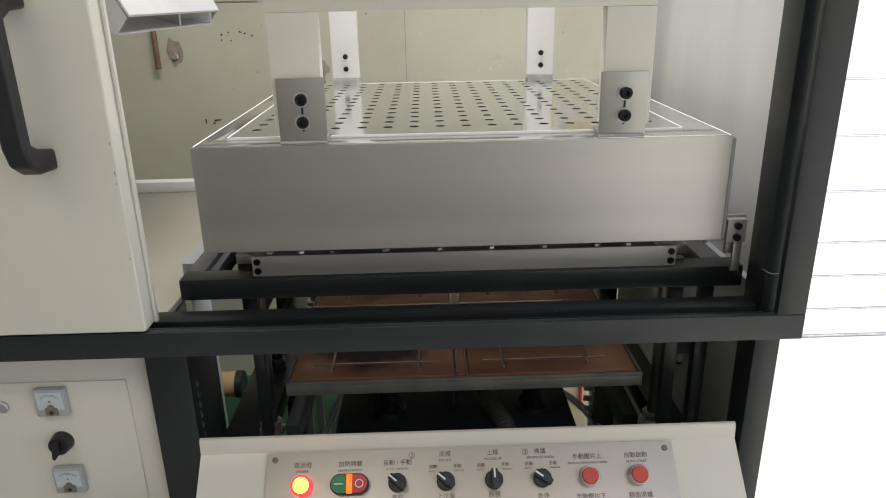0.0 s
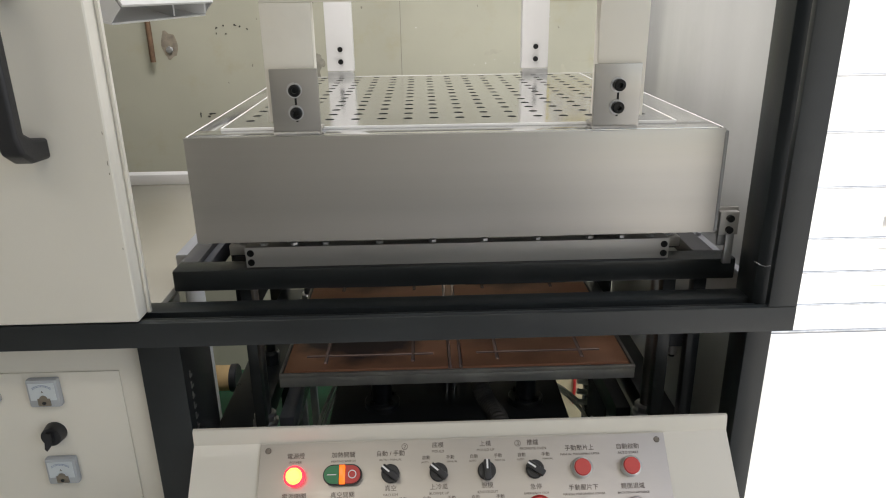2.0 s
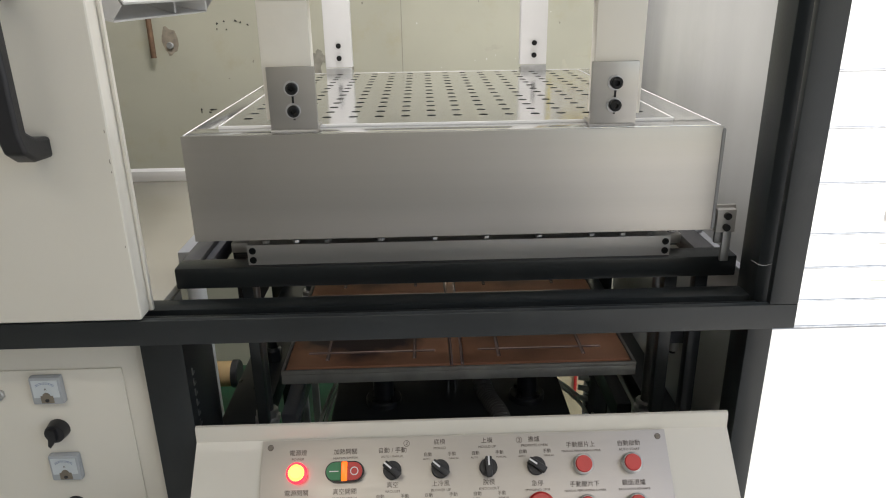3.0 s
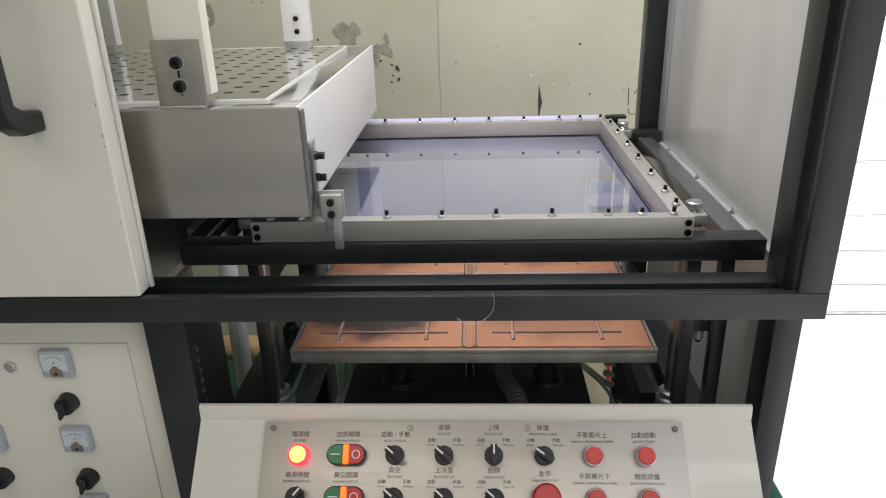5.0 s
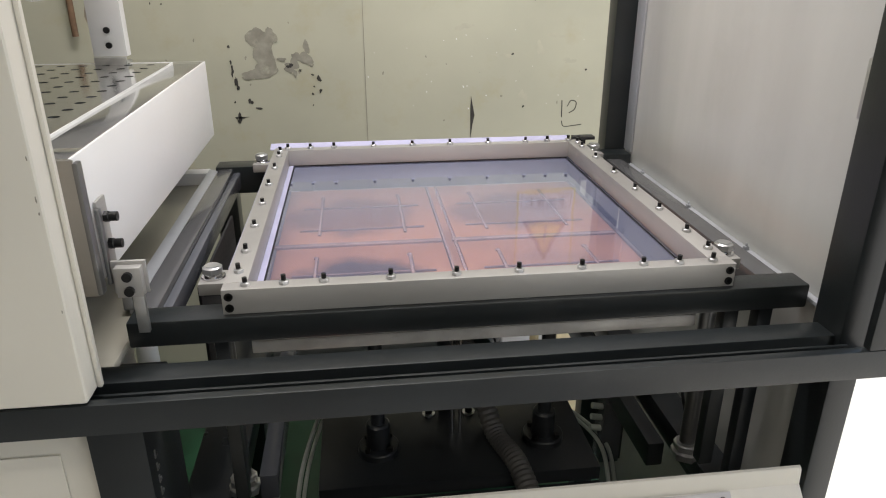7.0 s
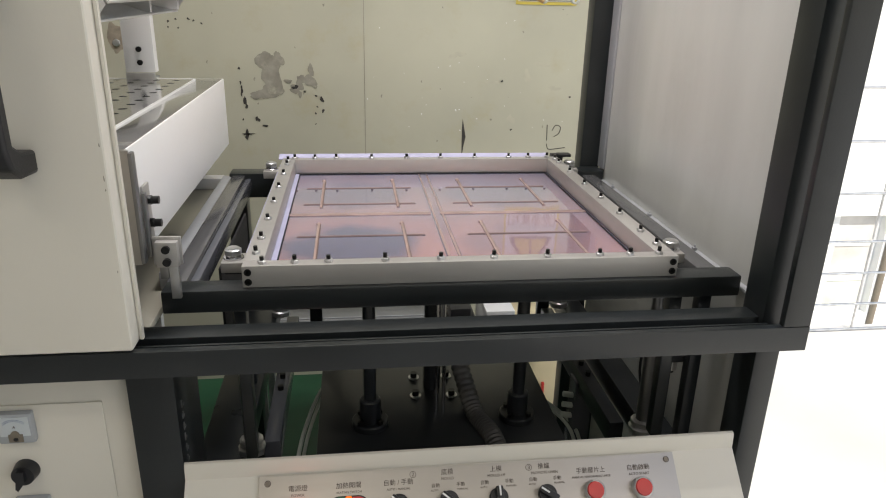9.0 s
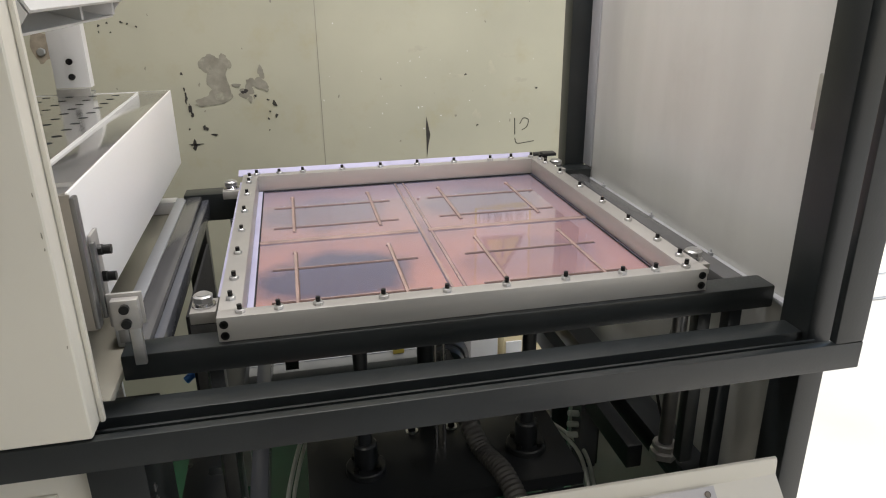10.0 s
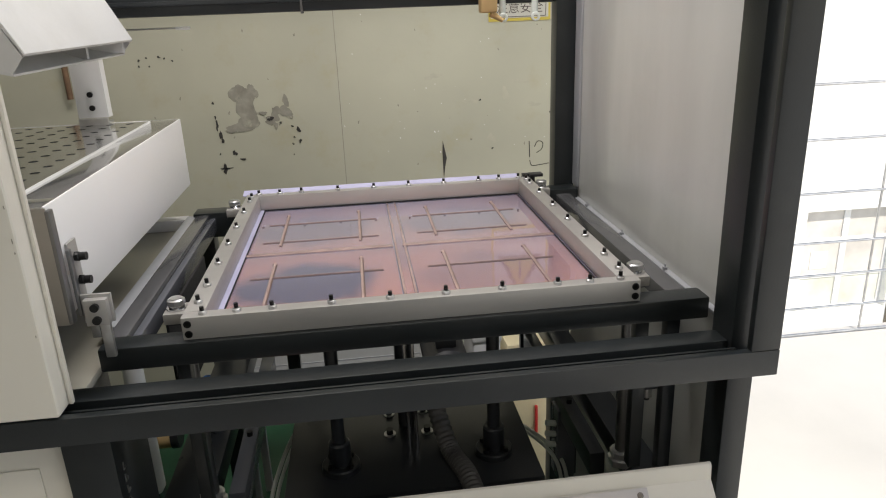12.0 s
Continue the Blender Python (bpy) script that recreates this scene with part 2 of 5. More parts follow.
COPPER_RIB = material("worn_copper_edge", (0.48, 0.345, 0.315), 0.24, 0.35, spread=0.2, scale=25, fine=200, bump=0.04)


def film_material():
    """Lilac-tinted clear sheet: see-through, with a thin milky haze and a mirror-like upper face."""
    m = bpy.data.materials.new("lilac_sheet")
    m.use_nodes = True
    nt = m.node_tree
    n, link = nt.nodes, nt.links.new
    n.remove(n["Principled BSDF"])
    clear = n.new("ShaderNodeBsdfTransparent")
    clear.inputs[0].default_value = (1.0, 0.97, 0.98, 1)
    haze = n.new("ShaderNodeBsdfDiffuse")
    haze.inputs[0].default_value = (0.56, 0.60, 1.0, 1)
    body = n.new("ShaderNodeMixShader")
    body.inputs[0].default_value = 0.085
    link(clear.outputs[0], body.inputs[1])
    link(haze.outputs[0], body.inputs[2])
    lw = n.new("ShaderNodeLayerWeight")
    lw.inputs[0].default_value = 0.5
    # a broad milky sheen that grows towards a flat view
    sheen = n.new("ShaderNodeBsdfGlossy")
    sheen.inputs["Roughness"].default_value = 0.62
    sheen.inputs[0].default_value = (0.62, 0.68, 1.0, 1)
    p2 = n.new("ShaderNodeMath")
    p2.operation = "POWER"
    p2.inputs[1].default_value = 8.0
    link(lw.outputs["Facing"], p2.inputs[0])
    fs = n.new("ShaderNodeMapRange")
    fs.inputs["To Min"].default_value, fs.inputs["To Max"].default_value = 0.0, 4.0
    link(p2.outputs[0], fs.inputs["Value"])
    milky = n.new("ShaderNodeMixShader")
    link(fs.outputs[0], milky.inputs[0])
    link(body.outputs[0], milky.inputs[1])
    link(sheen.outputs[0], milky.inputs[2])
    gloss = n.new("ShaderNodeBsdfGlossy")
    gloss.inputs["Roughness"].default_value = 0.045
    gloss.inputs[0].default_value = (0.80, 0.84, 1.0, 1)
    pw = n.new("ShaderNodeMath")
    pw.operation = "POWER"
    pw.inputs[1].default_value = 6.5
    link(lw.outputs["Facing"], pw.inputs[0])
    fr = n.new("ShaderNodeMapRange")
    fr.inputs["To Min"].default_value, fr.inputs["To Max"].default_value = 0.04, 4.4
    link(pw.outputs[0], fr.inputs["Value"])
    tc = n.new("ShaderNodeTexCoord")
    ns = n.new("ShaderNodeTexNoise")
    ns.inputs["Scale"].default_value = 9
    link(tc.outputs["Object"], ns.inputs["Vector"])
    bp = n.new("ShaderNodeBump")
    bp.inputs["Strength"].default_value, bp.inputs["Distance"].default_value = 0.035, 0.01
    link(ns.outputs["Fac"], bp.inputs["Height"])
    link(bp.outputs[0], gloss.inputs["Normal"])
    top = n.new("ShaderNodeMixShader")
    link(fr.outputs[0], top.inputs[0])
    link(milky.outputs[0], top.inputs[1])
    link(gloss.outputs[0], top.inputs[2])
    link(top.outputs[0], n["Material Output"].inputs["Surface"])
    return m


FILM = film_material()


# ---- building tools ----
def box(bm, x0, x1, y0, y1, z0, z1, b=0.0, seg=2):
    r = bmesh.ops.create_cube(bm, size=1.0)
    vs = r["verts"]
    for v in vs:
        v.co = Vector(((x0 + x1) / 2 + v.co.x * (x1 - x0), (y0 + y1) / 2 + v.co.y * (y1 - y0), (z0 + z1) / 2 + v.co.z * (z1 - z0)))
    if b:
        es = list({e for v in vs for e in v.link_edges})
        bmesh.ops.bevel(bm, geom=es, offset=b, segments=seg, affect="EDGES", profile=0.6)


def cyl(bm, p, axis, r, h, n=20, r2=None):
    """A cylinder (or cone) from p along axis for h metres."""
    q = Vector(axis).normalized().to_track_quat("Z", "Y").to_matrix().to_4x4()
    m = Matrix.Translation(p) @ q @ Matrix.Translation((0, 0, h / 2))
    bmesh.ops.create_cone(bm, cap_ends=True, segments=n, radius1=r, radius2=r if r2 is None else r2, depth=h, matrix=m)


def rounded_cyl(bm, p, axis, r, h, n=24, b=0.001):
    cyl(bm, p, axis, r, h - b, n)
    q = Vector(p) + Vector(axis).normalized() * (h - b)
    cyl(bm, q, axis, r, b, n, r - b)


def ring(bm, p, axis, r_in, r_out, h, n=24):
    q = Vector(axis).normalized().to_track_quat("Z", "Y").to_matrix().to_4x4()
    m = Matrix.Translation(p) @ q
    loops = []
    for rr, z in ((r_in, 0), (r_out, 0), (r_out, h * 0.8), (r_out - h * 0.2, h), (r_in, h)):
        loops.append([bm.verts.new(m @ Vector((rr * math.cos(2 * math.pi * k / n), rr * math.sin(2 * math.pi * k / n), z))) for k in range(n)])
    for a in range(5):
        A, B = loops[a], loops[(a + 1) % 5]
        for k in range(n):
            bm.faces.new((A[k], A[(k + 1) % n], B[(k + 1) % n], B[k]))


def hexagon(bm, p, axis, r, h):
    cyl(bm, p, axis, r, h * 0.8, 6)
    cyl(bm, Vector(p) + Vector(axis).normalized() * h * 0.8, axis, r * 0.97, h * 0.2, 12, r * 0.8)


def pipe(bm, pts, r, n=10, ribs=0.0):
    """A tube along a line of points; ribs: swelling of every other ring."""
    pts = [Vector(p) for p in pts]
    loops = []
    up = Vector((0.3, 0.2, 1)).normalized()
    for i, p in enumerate(pts):
        d = (pts[min(i + 1, len(pts) - 1)] - pts[max(i - 1, 0)]).normalized()
        a = d.cross(up).normalized()
        c = d.cross(a).normalized()
        rr = r * (1 + (ribs if i % 2 else 0))
        loops.append([bm.verts.new(p + rr * (math.cos(2 * math.pi * k / n) * a + math.sin(2 * math.pi * k / n) * c)) for k in range(n)])
    for A, B in zip(loops, loops[1:]):
        for k in range(n):
            bm.faces.new((A[k], A[(k + 1) % n], B[(k + 1) % n], B[k]))
    bm.faces.new(loops[0])
    bm.faces.new(loops[-1])


def arc(points, steps=24):
    """A smooth line through a few points."""
    pts = [Vector(p) for p in points]
    pts = [2 * pts[0] - pts[1]] + pts + [2 * pts[-1] - pts[-2]]
    out = []
    for a, b, c, d in zip(pts, pts[1:], pts[2:], pts[3:]):
        for k in range(steps):
            t = k / steps
            out.append(0.5 * (2 * b + (c - a) * t + (2 * a - 5 * b + 4 * c - d) * t * t + (3 * b - a - 3 * c + d) * t ** 3))
    out.append(pts[-2])
    return out


def prism(bm, outline, axis, a0, a1):
    """An outline in the two other axes, drawn out along 'x', 'y' or 'z' from a0 to a1."""
    def at(u, v, a):
        return {"x": (a, u, v), "y": (u, a, v), "z": (u, v, a)}[axis]
    A = [bm.verts.new(at(u, v, a0)) for u, v in outline]
    B = [bm.verts.new(at(u, v, a1)) for u, v in outline]
    n = len(outline)
    for k in range(n):
        bm.faces.new((A[k], A[(k + 1) % n], B[(k + 1) % n], B[k]))
    bm.faces.new(A[::-1])
    bm.faces.new(B)
    bmesh.ops.recalc_face_normals(bm, faces=bm.faces[:])


def finish(name, bm, mat):
    bmesh.ops.recalc_face_normals(bm, faces=bm.faces[:])
    me = bpy.data.meshes.new(name)
    bm.to_mesh(me)
    bm.free()
    me.materials.append(mat)
    for p in me.polygons:
        p.use_smooth = True
    me.set_sharp_from_angle(angle=radians(35))
    return me


def thing(name, base, label, category, group="", kind=""):
    ob = new(name)
    ob.empty_display_size = 0.02
    ob.location = base
    ob["base"] = tuple(base)
    return tagged(ob, label, category, group, kind)


def part(name, bm, mat, parent, label=""):
    """One mesh of a thing, drawn in world places; it hangs on its thing's base."""
    base = Vector(parent["base"])
    bmesh.ops.translate(bm, verts=bm.verts[:], vec=-base)
    ob = new(name, finish(name, bm, mat))
    ob.parent = parent
    ob["base"] = tuple(base)
    if label:
        ob["label"] = label
    return ob


def shared(name, me, parent, m):
    """A repeat of a part: its own object on a shared mesh, at the pose m in the world."""
    ob = new(name, me)
    ob.parent = parent
    base = Vector(parent["base"])
    ob.matrix_basis = Matrix.Translation(-base) @ m
    ob["base"] = tuple(base)
    return ob


def solid(name, bm, mat, label, category, group="", kind=""):
    """A thing of one mesh."""
    c = Vector((0, 0, 0))
    lo = min(v.co.z for v in bm.verts)
    for v in bm.verts:
        c += v.co
    c /= len(bm.verts)
    c.z = lo
    bmesh.ops.translate(bm, verts=bm.verts[:], vec=-c)
    ob = new(name, finish(name, bm, mat))
    ob.location = c
    ob["base"] = tuple(c)
    return tagged(ob, label, category, group, kind)


def boxes(*rows, b=0.0015):
    bm = bmesh.new()
    for r in rows:
        box(bm, *r, b=b)
    return bm


def one(fn, *a, **k):
    bm = bmesh.new()
    fn(bm, *a, **k)
    return bm


def text_part(name, body, size, mat, parent, m, align="CENTER"):
    cu = bpy.data.curves.new(name, "FONT")
    cu.body, cu.size, cu.align_x, cu.align_y = body, size, align, "CENTER"
    cu.extrude, cu.resolution_u = 0.0002, 2
    cu.materials.append(mat)
    ob = new(name, cu)
    ob.parent = parent
    ob.matrix_basis = Matrix.Translation(-Vector(parent["base"])) @ m
    return ob


def blob(bm, cx, cz, w, h, y, seed, n=26, rag=0.3, thick=0.0012):
    """A ragged flat patch on a wall that faces -y."""
    rnd = random.Random(seed)
    ph = [rnd.uniform(0, 6.28) for _ in range(4)]
    out = []
    for k in range(n):
        a = 2 * math.pi * k / n
        s = 1 + rag * (0.5 * math.sin(2 * a + ph[0]) + 0.35 * math.sin(3 * a + ph[1]) + 0.25 * math.sin(5 * a + ph[2])) + rag * rnd.uniform(-0.25, 0.25)
        out.append((cx + w / 2 * s * math.cos(a), cz + h / 2 * s * math.sin(a)))
    prism(bm, out, "y", y - thick, y + 0.001)


# ---- the place ----
def build_room():
    solid("floor", one(box, -3.2, 0.85, -0.6, 1.66, -0.1, 0.0), FLOOR, "green epoxy workshop floor, scuffed", "floor", kind="structure")
    # unseen floor, made pale so that the heater front reflects no green
    solid("floor", one(box, -3.2, 0.85, -3.2, -0.6, -0.1, 0.0), CONCRETE, "worn pale concrete aisle before the machine, unseen, keeps green reflections away", "floor", kind="structure")
    solid("landing_floor", one(box, 0.85, 5.0, -3.2, 1.76, -0.1, 0.0), CONCRETE, "pale sunlit concrete landing beside the machine", "floor", kind="structure")
    solid("ground", one(box, -150, 150, -150, 150, -9.1, -9.0), CONCRETE, "pale concrete yard far below", "ground", kind="structure")
    # ceiling and two walls out of view, added to close the room for reflections
    solid("ceiling", one(box, -3.2, 1.35, -3.2, 1.9, 3.05, 3.2), ROOM, "plain pale workshop ceiling, unseen, added for reflections", "ceiling", kind="structure")
    solid("wall_south", one(box, -3.0, 1.35, -3.2, -3.05, 0.0, 3.05), ROOM, "plain pale workshop wall, unseen, added for reflections", "wall", kind="structure")
    solid("wall_west", one(box, -3.2, -3.0, -3.2, 1.52, 0.0, 3.05), ROOM, "plain pale workshop wall, unseen, added for reflections", "wall", kind="structure")

    back = solid("wall_north", one(box, -3.0, 1.0, 1.52, 1.66, 0.0, 3.05), WALL, "olive-cream painted panel wall with chipped paint", "wall", kind="structure")
    Y = 1.52
    # vertical seam between two wall panels
    bm = bmesh.new()
    box(bm, -0.1172, -0.1150, Y - 0.0012, Y + 0.001, 0.0, 3.05)
    part("panel_seam", bm, PATCH, back, "thin dark joint between wall panels")
    # large chipped patch, shaped like a lump on a wider foot, and the smaller ones beside it
    bm = bmesh.new()
    for i, (x, z, w, h, rag) in enumerate(((-0.437, 1.190, 0.078, 0.062, 0.25), (-0.425, 1.145, 0.062, 0.10, 0.2), (-0.418, 1.105, 0.060, 0.055, 0.25),
                                          (-0.445, 1.087, 0.085, 0.036, 0.3), (-0.476, 1.076, 0.045, 0.014, 0.4), (-0.400, 1.20, 0.03, 0.05, 0.4))):
        blob(bm, x, z, w, h, Y - 0.0003 * i, 11 + i, rag=rag, n=34)
    part("chipped_patch", bm, CHIPPED, back, "large patch where the paint has come off")
    bm = bmesh.new()
    for i, (x, z, w, h) in enumerate(((-0.345, 1.105, 0.045, 0.032), (-0.330, 1.130, 0.030, 0.040), (-0.295, 1.165, 0.020, 0.036), (-0.300, 1.130, 0.045, 0.036),
                                      (-0.285, 1.120, 0.018, 0.030), (-0.372, 1.128, 0.022, 0.014), (-0.334, 1.085, 0.014, 0.02))):
        blob(bm, x, z, w, h, Y - 0.0003 * i, 31 + i, rag=0.4)
    part("chipped_patch", bm, CHIPPED, back)
    bm = bmesh.new()
    for i, (x, z, w, h) in enumerate(((-0.262, 1.068, 0.013, 0.018), (-0.259, 1.029, 0.009, 0.012), (-0.281, 1.080, 0.008, 0.006), (-0.278, 1.043, 0.006, 0.005),
                                      (-0.284, 1.020, 0.006, 0.007), (-0.285, 0.984, 0.004, 0.005), (-0.350, 1.108, 0.020, 0.014), (-0.318, 1.094, 0.010, 0.006),
                                      (-0.528, 1.122, 0.006, 0.010), (-0.526, 1.095, 0.008, 0.032), (-0.518, 1.062, 0.009, 0.036), (-0.513, 1.042, 0.008, 0.014), (-0.530, 1.169, 0.006, 0.012),
                                      (-0.528, 0.999, 0.006, 0.006), (-0.480, 1.000, 0.014, 0.016), (-0.455, 0.978, 0.016, 0.008), (-0.518, 0.948, 0.015, 0.028), (-0.515, 0.950, 0.045, 0.005),
                                      (-0.740, 1.314, 0.0056, 0.0084), (-0.716, 1.321, 0.0042, 0.0070), (-0.677, 1.322, 0.0084, 0.0063), (-0.661, 1.317, 0.0049, 0.0070),
                                      (-0.637, 1.309, 0.0063, 0.0056), (-0.742, 1.296, 0.0042, 0.0056), (-0.710, 1.294, 0.0042, 0.0056),
                                      (-0.829, 1.023, 0.006, 0.014), (-0.789, 1.026, 0.022, 0.006), (-0.800, 1.016, 0.008, 0.006),
                                      (0.361, 1.134, 0.007, 0.007), (0.609, 1.080, 0.006, 0.007), (0.402, 0.964, 0.006, 0.007))):
        blob(bm, x, z, w, h, Y, 61 + i, n=12, rag=0.6, thick=0.0022)
    part("paint_chip", bm, SOOT, back, "scattered small dark chips")
    bm = bmesh.new()
    prism(bm, [(0.226, 0.861), (0.232, 0.905), (0.239, 0.939), (0.234, 0.965), (0.2265, 1.002), (0.2245, 0.96), (0.2255, 0.91)], "y", Y - 0.0014, Y + 0.001)
    part("dark_streak", bm, SOOT, back, "upright dark scrape on the wall")
    bm = bmesh.new()
    for i, (x, z, w, h) in enumerate(((0.33, 1.13, 0.05, 0.014), (0.40, 1.00, 0.025, 0.03), (0.45, 1.15, 0.03, 0.04), (0.55, 1.11, 0.04, 0.016), (-0.07, 1.04, 0.022, 0.016), (0.50, 1.19, 0.06, 0.012), (0.20, 1.22, 0.05, 0.02))):
        blob(bm, x, z, w, h, Y, 131 + i, rag=0.6, thick=0.0006)
    part("grease_smudge", bm, SMUDGE, back, "faint greasy smudges")
    rnd = random.Random(8)
    bm = bmesh.new()
    for i in range(34):
        s = rnd.uniform(0.002, 0.0045)
        blob(bm, rnd.uniform(-0.2, 0.62), rnd.uniform(0.92, 1.5), s, s * rnd.uniform(0.8, 1.8), Y, 200 + i, n=9, rag=0.5, thick=0.0007)
    part("paint_fleck", bm, WHITE, back, "tiny white paint flecks")
    bm = bmesh.new()
    for i in range(26):
        s = rnd.uniform(0.002, 0.006)
        blob(bm, rnd.uniform(-0.75, 0.62), rnd.uniform(0.92, 1.5), s, s * rnd.uniform(0.6, 2.2), Y, 300 + i, n=9, rag=0.6, thick=0.0007)
    part("paint_chip", bm, PATCH, back)
    # the pencilled figure: an upright stroke, a hook and a long foot
    bm = bmesh.new()
    pipe(bm, arc([(0.535, Y, 0.981), (0.536, Y, 0.955), (0.537, Y, 0.924)], 6), 0.0017, 6)
    pipe(bm, arc([(0.554, Y, 0.960), (0.566, Y, 0.979), (0.584, Y, 0.973), (0.580, Y, 0.950), (0.562, Y, 0.938)], 6), 0.0015, 6)
    pipe(bm, arc([(0.537, Y, 0.912), (0.545, Y, 0.893), (0.575, Y, 0.894), (0.607, Y, 0.898)], 6), 0.0015, 6)
    part("pencil_mark", bm, SOOT, back, "hand-drawn pencil strokes")

    sign = thing("safety_sign", (0.5, Y, 1.39), "white paper safety sign with yellow border and warning triangle", "sign")
    part("sheet", boxes((0.395, 0.605, Y - 0.003, Y - 0.0005, 1.388, 1.70), b=0), YELLOW, sign, "yellow paper border")
    part("white_field", boxes((0.402, 0.598, Y - 0.0042, Y - 0.003, 1.398, 1.693), b=0), PAPER, sign)
    bm = bmesh.new()
    prism(bm, [(0.415, 1.505), (0.585, 1.505), (0.50, 1.655)], "y", Y - 0.0055, Y - 0.0041)
    part("triangle", bm, INK, sign)
    bm = bmesh.new()
    prism(bm, [(0.436, 1.517), (0.564, 1.517), (0.50, 1.630)], "y", Y - 0.0068, Y - 0.0054)
    part("triangle_field", bm, YELLOW, sign)
    bm = bmesh.new()
    box(bm, 0.4955, 0.5045, Y - 0.0082, Y - 0.0066, 1.545, 1.595)
    box(bm, 0.4955, 0.5045, Y - 0.0082, Y - 0.0066, 1.526, 1.536)
    part("exclamation_mark", bm, INK, sign)
    bm = bmesh.new()
    for r in ((0.410, 0.590, 1.401, 1.403), (0.410, 0.590, 1.453, 1.455), (0.410, 0.412, 1.401, 1.455), (0.588, 0.590, 1.401, 1.455)):
        box(bm, r[0], r[1], Y - 0.0055, Y - 0.004, r[2], r[3])
    part("text_frame", bm, INK, sign)
    text_part("lettering", "注意安全", 0.040, INK, sign, pose(0.5, Y - 0.0046, 1.428, 90, 0, 0))

    pipe_ob = thing("wall_bracket", (-0.93, 1.5, 1.22), "short rusty pipe stub beside a worn wall bracket", "bracket")
    part("stub_pipe", one(cyl, (-0.957, 1.49, 1.207), (0, 0, 1), 0.009, 0.22, 16), RUST, pipe_ob)
    bm = bmesh.new()
    blob(bm, -0.905, 1.26, 0.05, 0.10, Y, 7, rag=0.2)
    part("worn_plate", bm, WORN, pipe_ob, "rust-stained patch round the bracket")
    part("bolt", one(hexagon, (-0.905, Y - 0.001, 1.245), (0, -1, 0), 0.012, 0.01), GALV, pipe_ob)

    rail = thing("guard_rail", (2.4, 1.7, 0), "slim pale steel guard rails at the edge of the landing", "railing")
    for z in (0.012, 0.137, 0.288, 0.437, 0.655, 0.880, 1.10):
        part("bar", one(cyl, (1.05, 1.70, z), (1, 0, 0), 0.006, 3.2, 8), GALV, rail)
    for x in (1.32, 2.1, 2.9, 3.7):
        part("post", one(cyl, (x, 1.712, 0.0), (0, 0, 1), 0.005, 1.15, 8), GALV, rail)
    yard = thing("white_building", (10, 12.3, -9), "sunlit white building across the yard with tall windows", "building")
    part("wall", boxes((2, 24, 12.3, 12.8, -9.0, -5.30), b=0), WHITEWASH, yard)
    part("wall", boxes((2, 24, 12.3, 12.8, -2.95, 4.0), b=0), WHITEWASH, yard)
    part("wall", boxes((2, 9.28, 12.3, 12.8, -5.2999, -2.9501), b=0), WHITEWASH, yard)
    for k in range(5):
        x0 = 9.28 + 2.8 * k
        x1 = x0 + 2.15
        part("pier", boxes((x1, x0 + 2.8, 12.3, 12.8, -5.2999, -2.9501), b=0), WHITEWASH, yard)
        part("downpipe", one(cyl, (x1 + 0.12, 12.26, -9.0), (0, 0, 1), 0.07, 13.0, 12), UMBER, yard, "brown rain pipe on the wall")
        mid = (x0 + x1) / 2
        win = part("window", boxes((x0, x1, 12.5, 12.58, -5.30, -5.24), b=0.004), WHITE, yard, "white three-row casement window")
        part("head", boxes((x0, x1, 12.5, 12.58, -3.01, -2.95), b=0.004), WHITE, win)
        for xa in (x0, x1 - 0.07):
            part("jamb", boxes((xa, xa + 0.07, 12.5, 12.58, -5.2399, -3.0101), b=0.004), WHITE, win)
        for za in (-3.72, -4.56):
            for xa, xb in ((x0 + 0.0701, mid - 0.0701), (mid + 0.0701, x1 - 0.0701)):
                part("transom", boxes((xa, xb, 12.5, 12.58, za, za + 0.08), b=0.004), WHITE, win)
        for a0, a1 in ((x0 + 0.07, mid - 0.07), (mid + 0.07, x1 - 0.07)):
            for b0, b1, mat in ((-5.24, -4.56, GREENPANE), (-4.48, -3.72, WINDOW), (-3.64, -3.01, WINDOW)):
                part("pane", boxes((a0, a1, 12.53, 12.55, b0, b1), b=0), mat, win)
        part("mullion", boxes((mid - 0.07, mid + 0.07, 12.5, 12.58, -5.24, -3.0101), b=0), WHITE, win)
        part("notice", boxes((x0 + 0.35, x0 + 0.75, 12.515, 12.529, -4.35, -3.95), b=0), WHITE, win, "white paper notice on the pane")


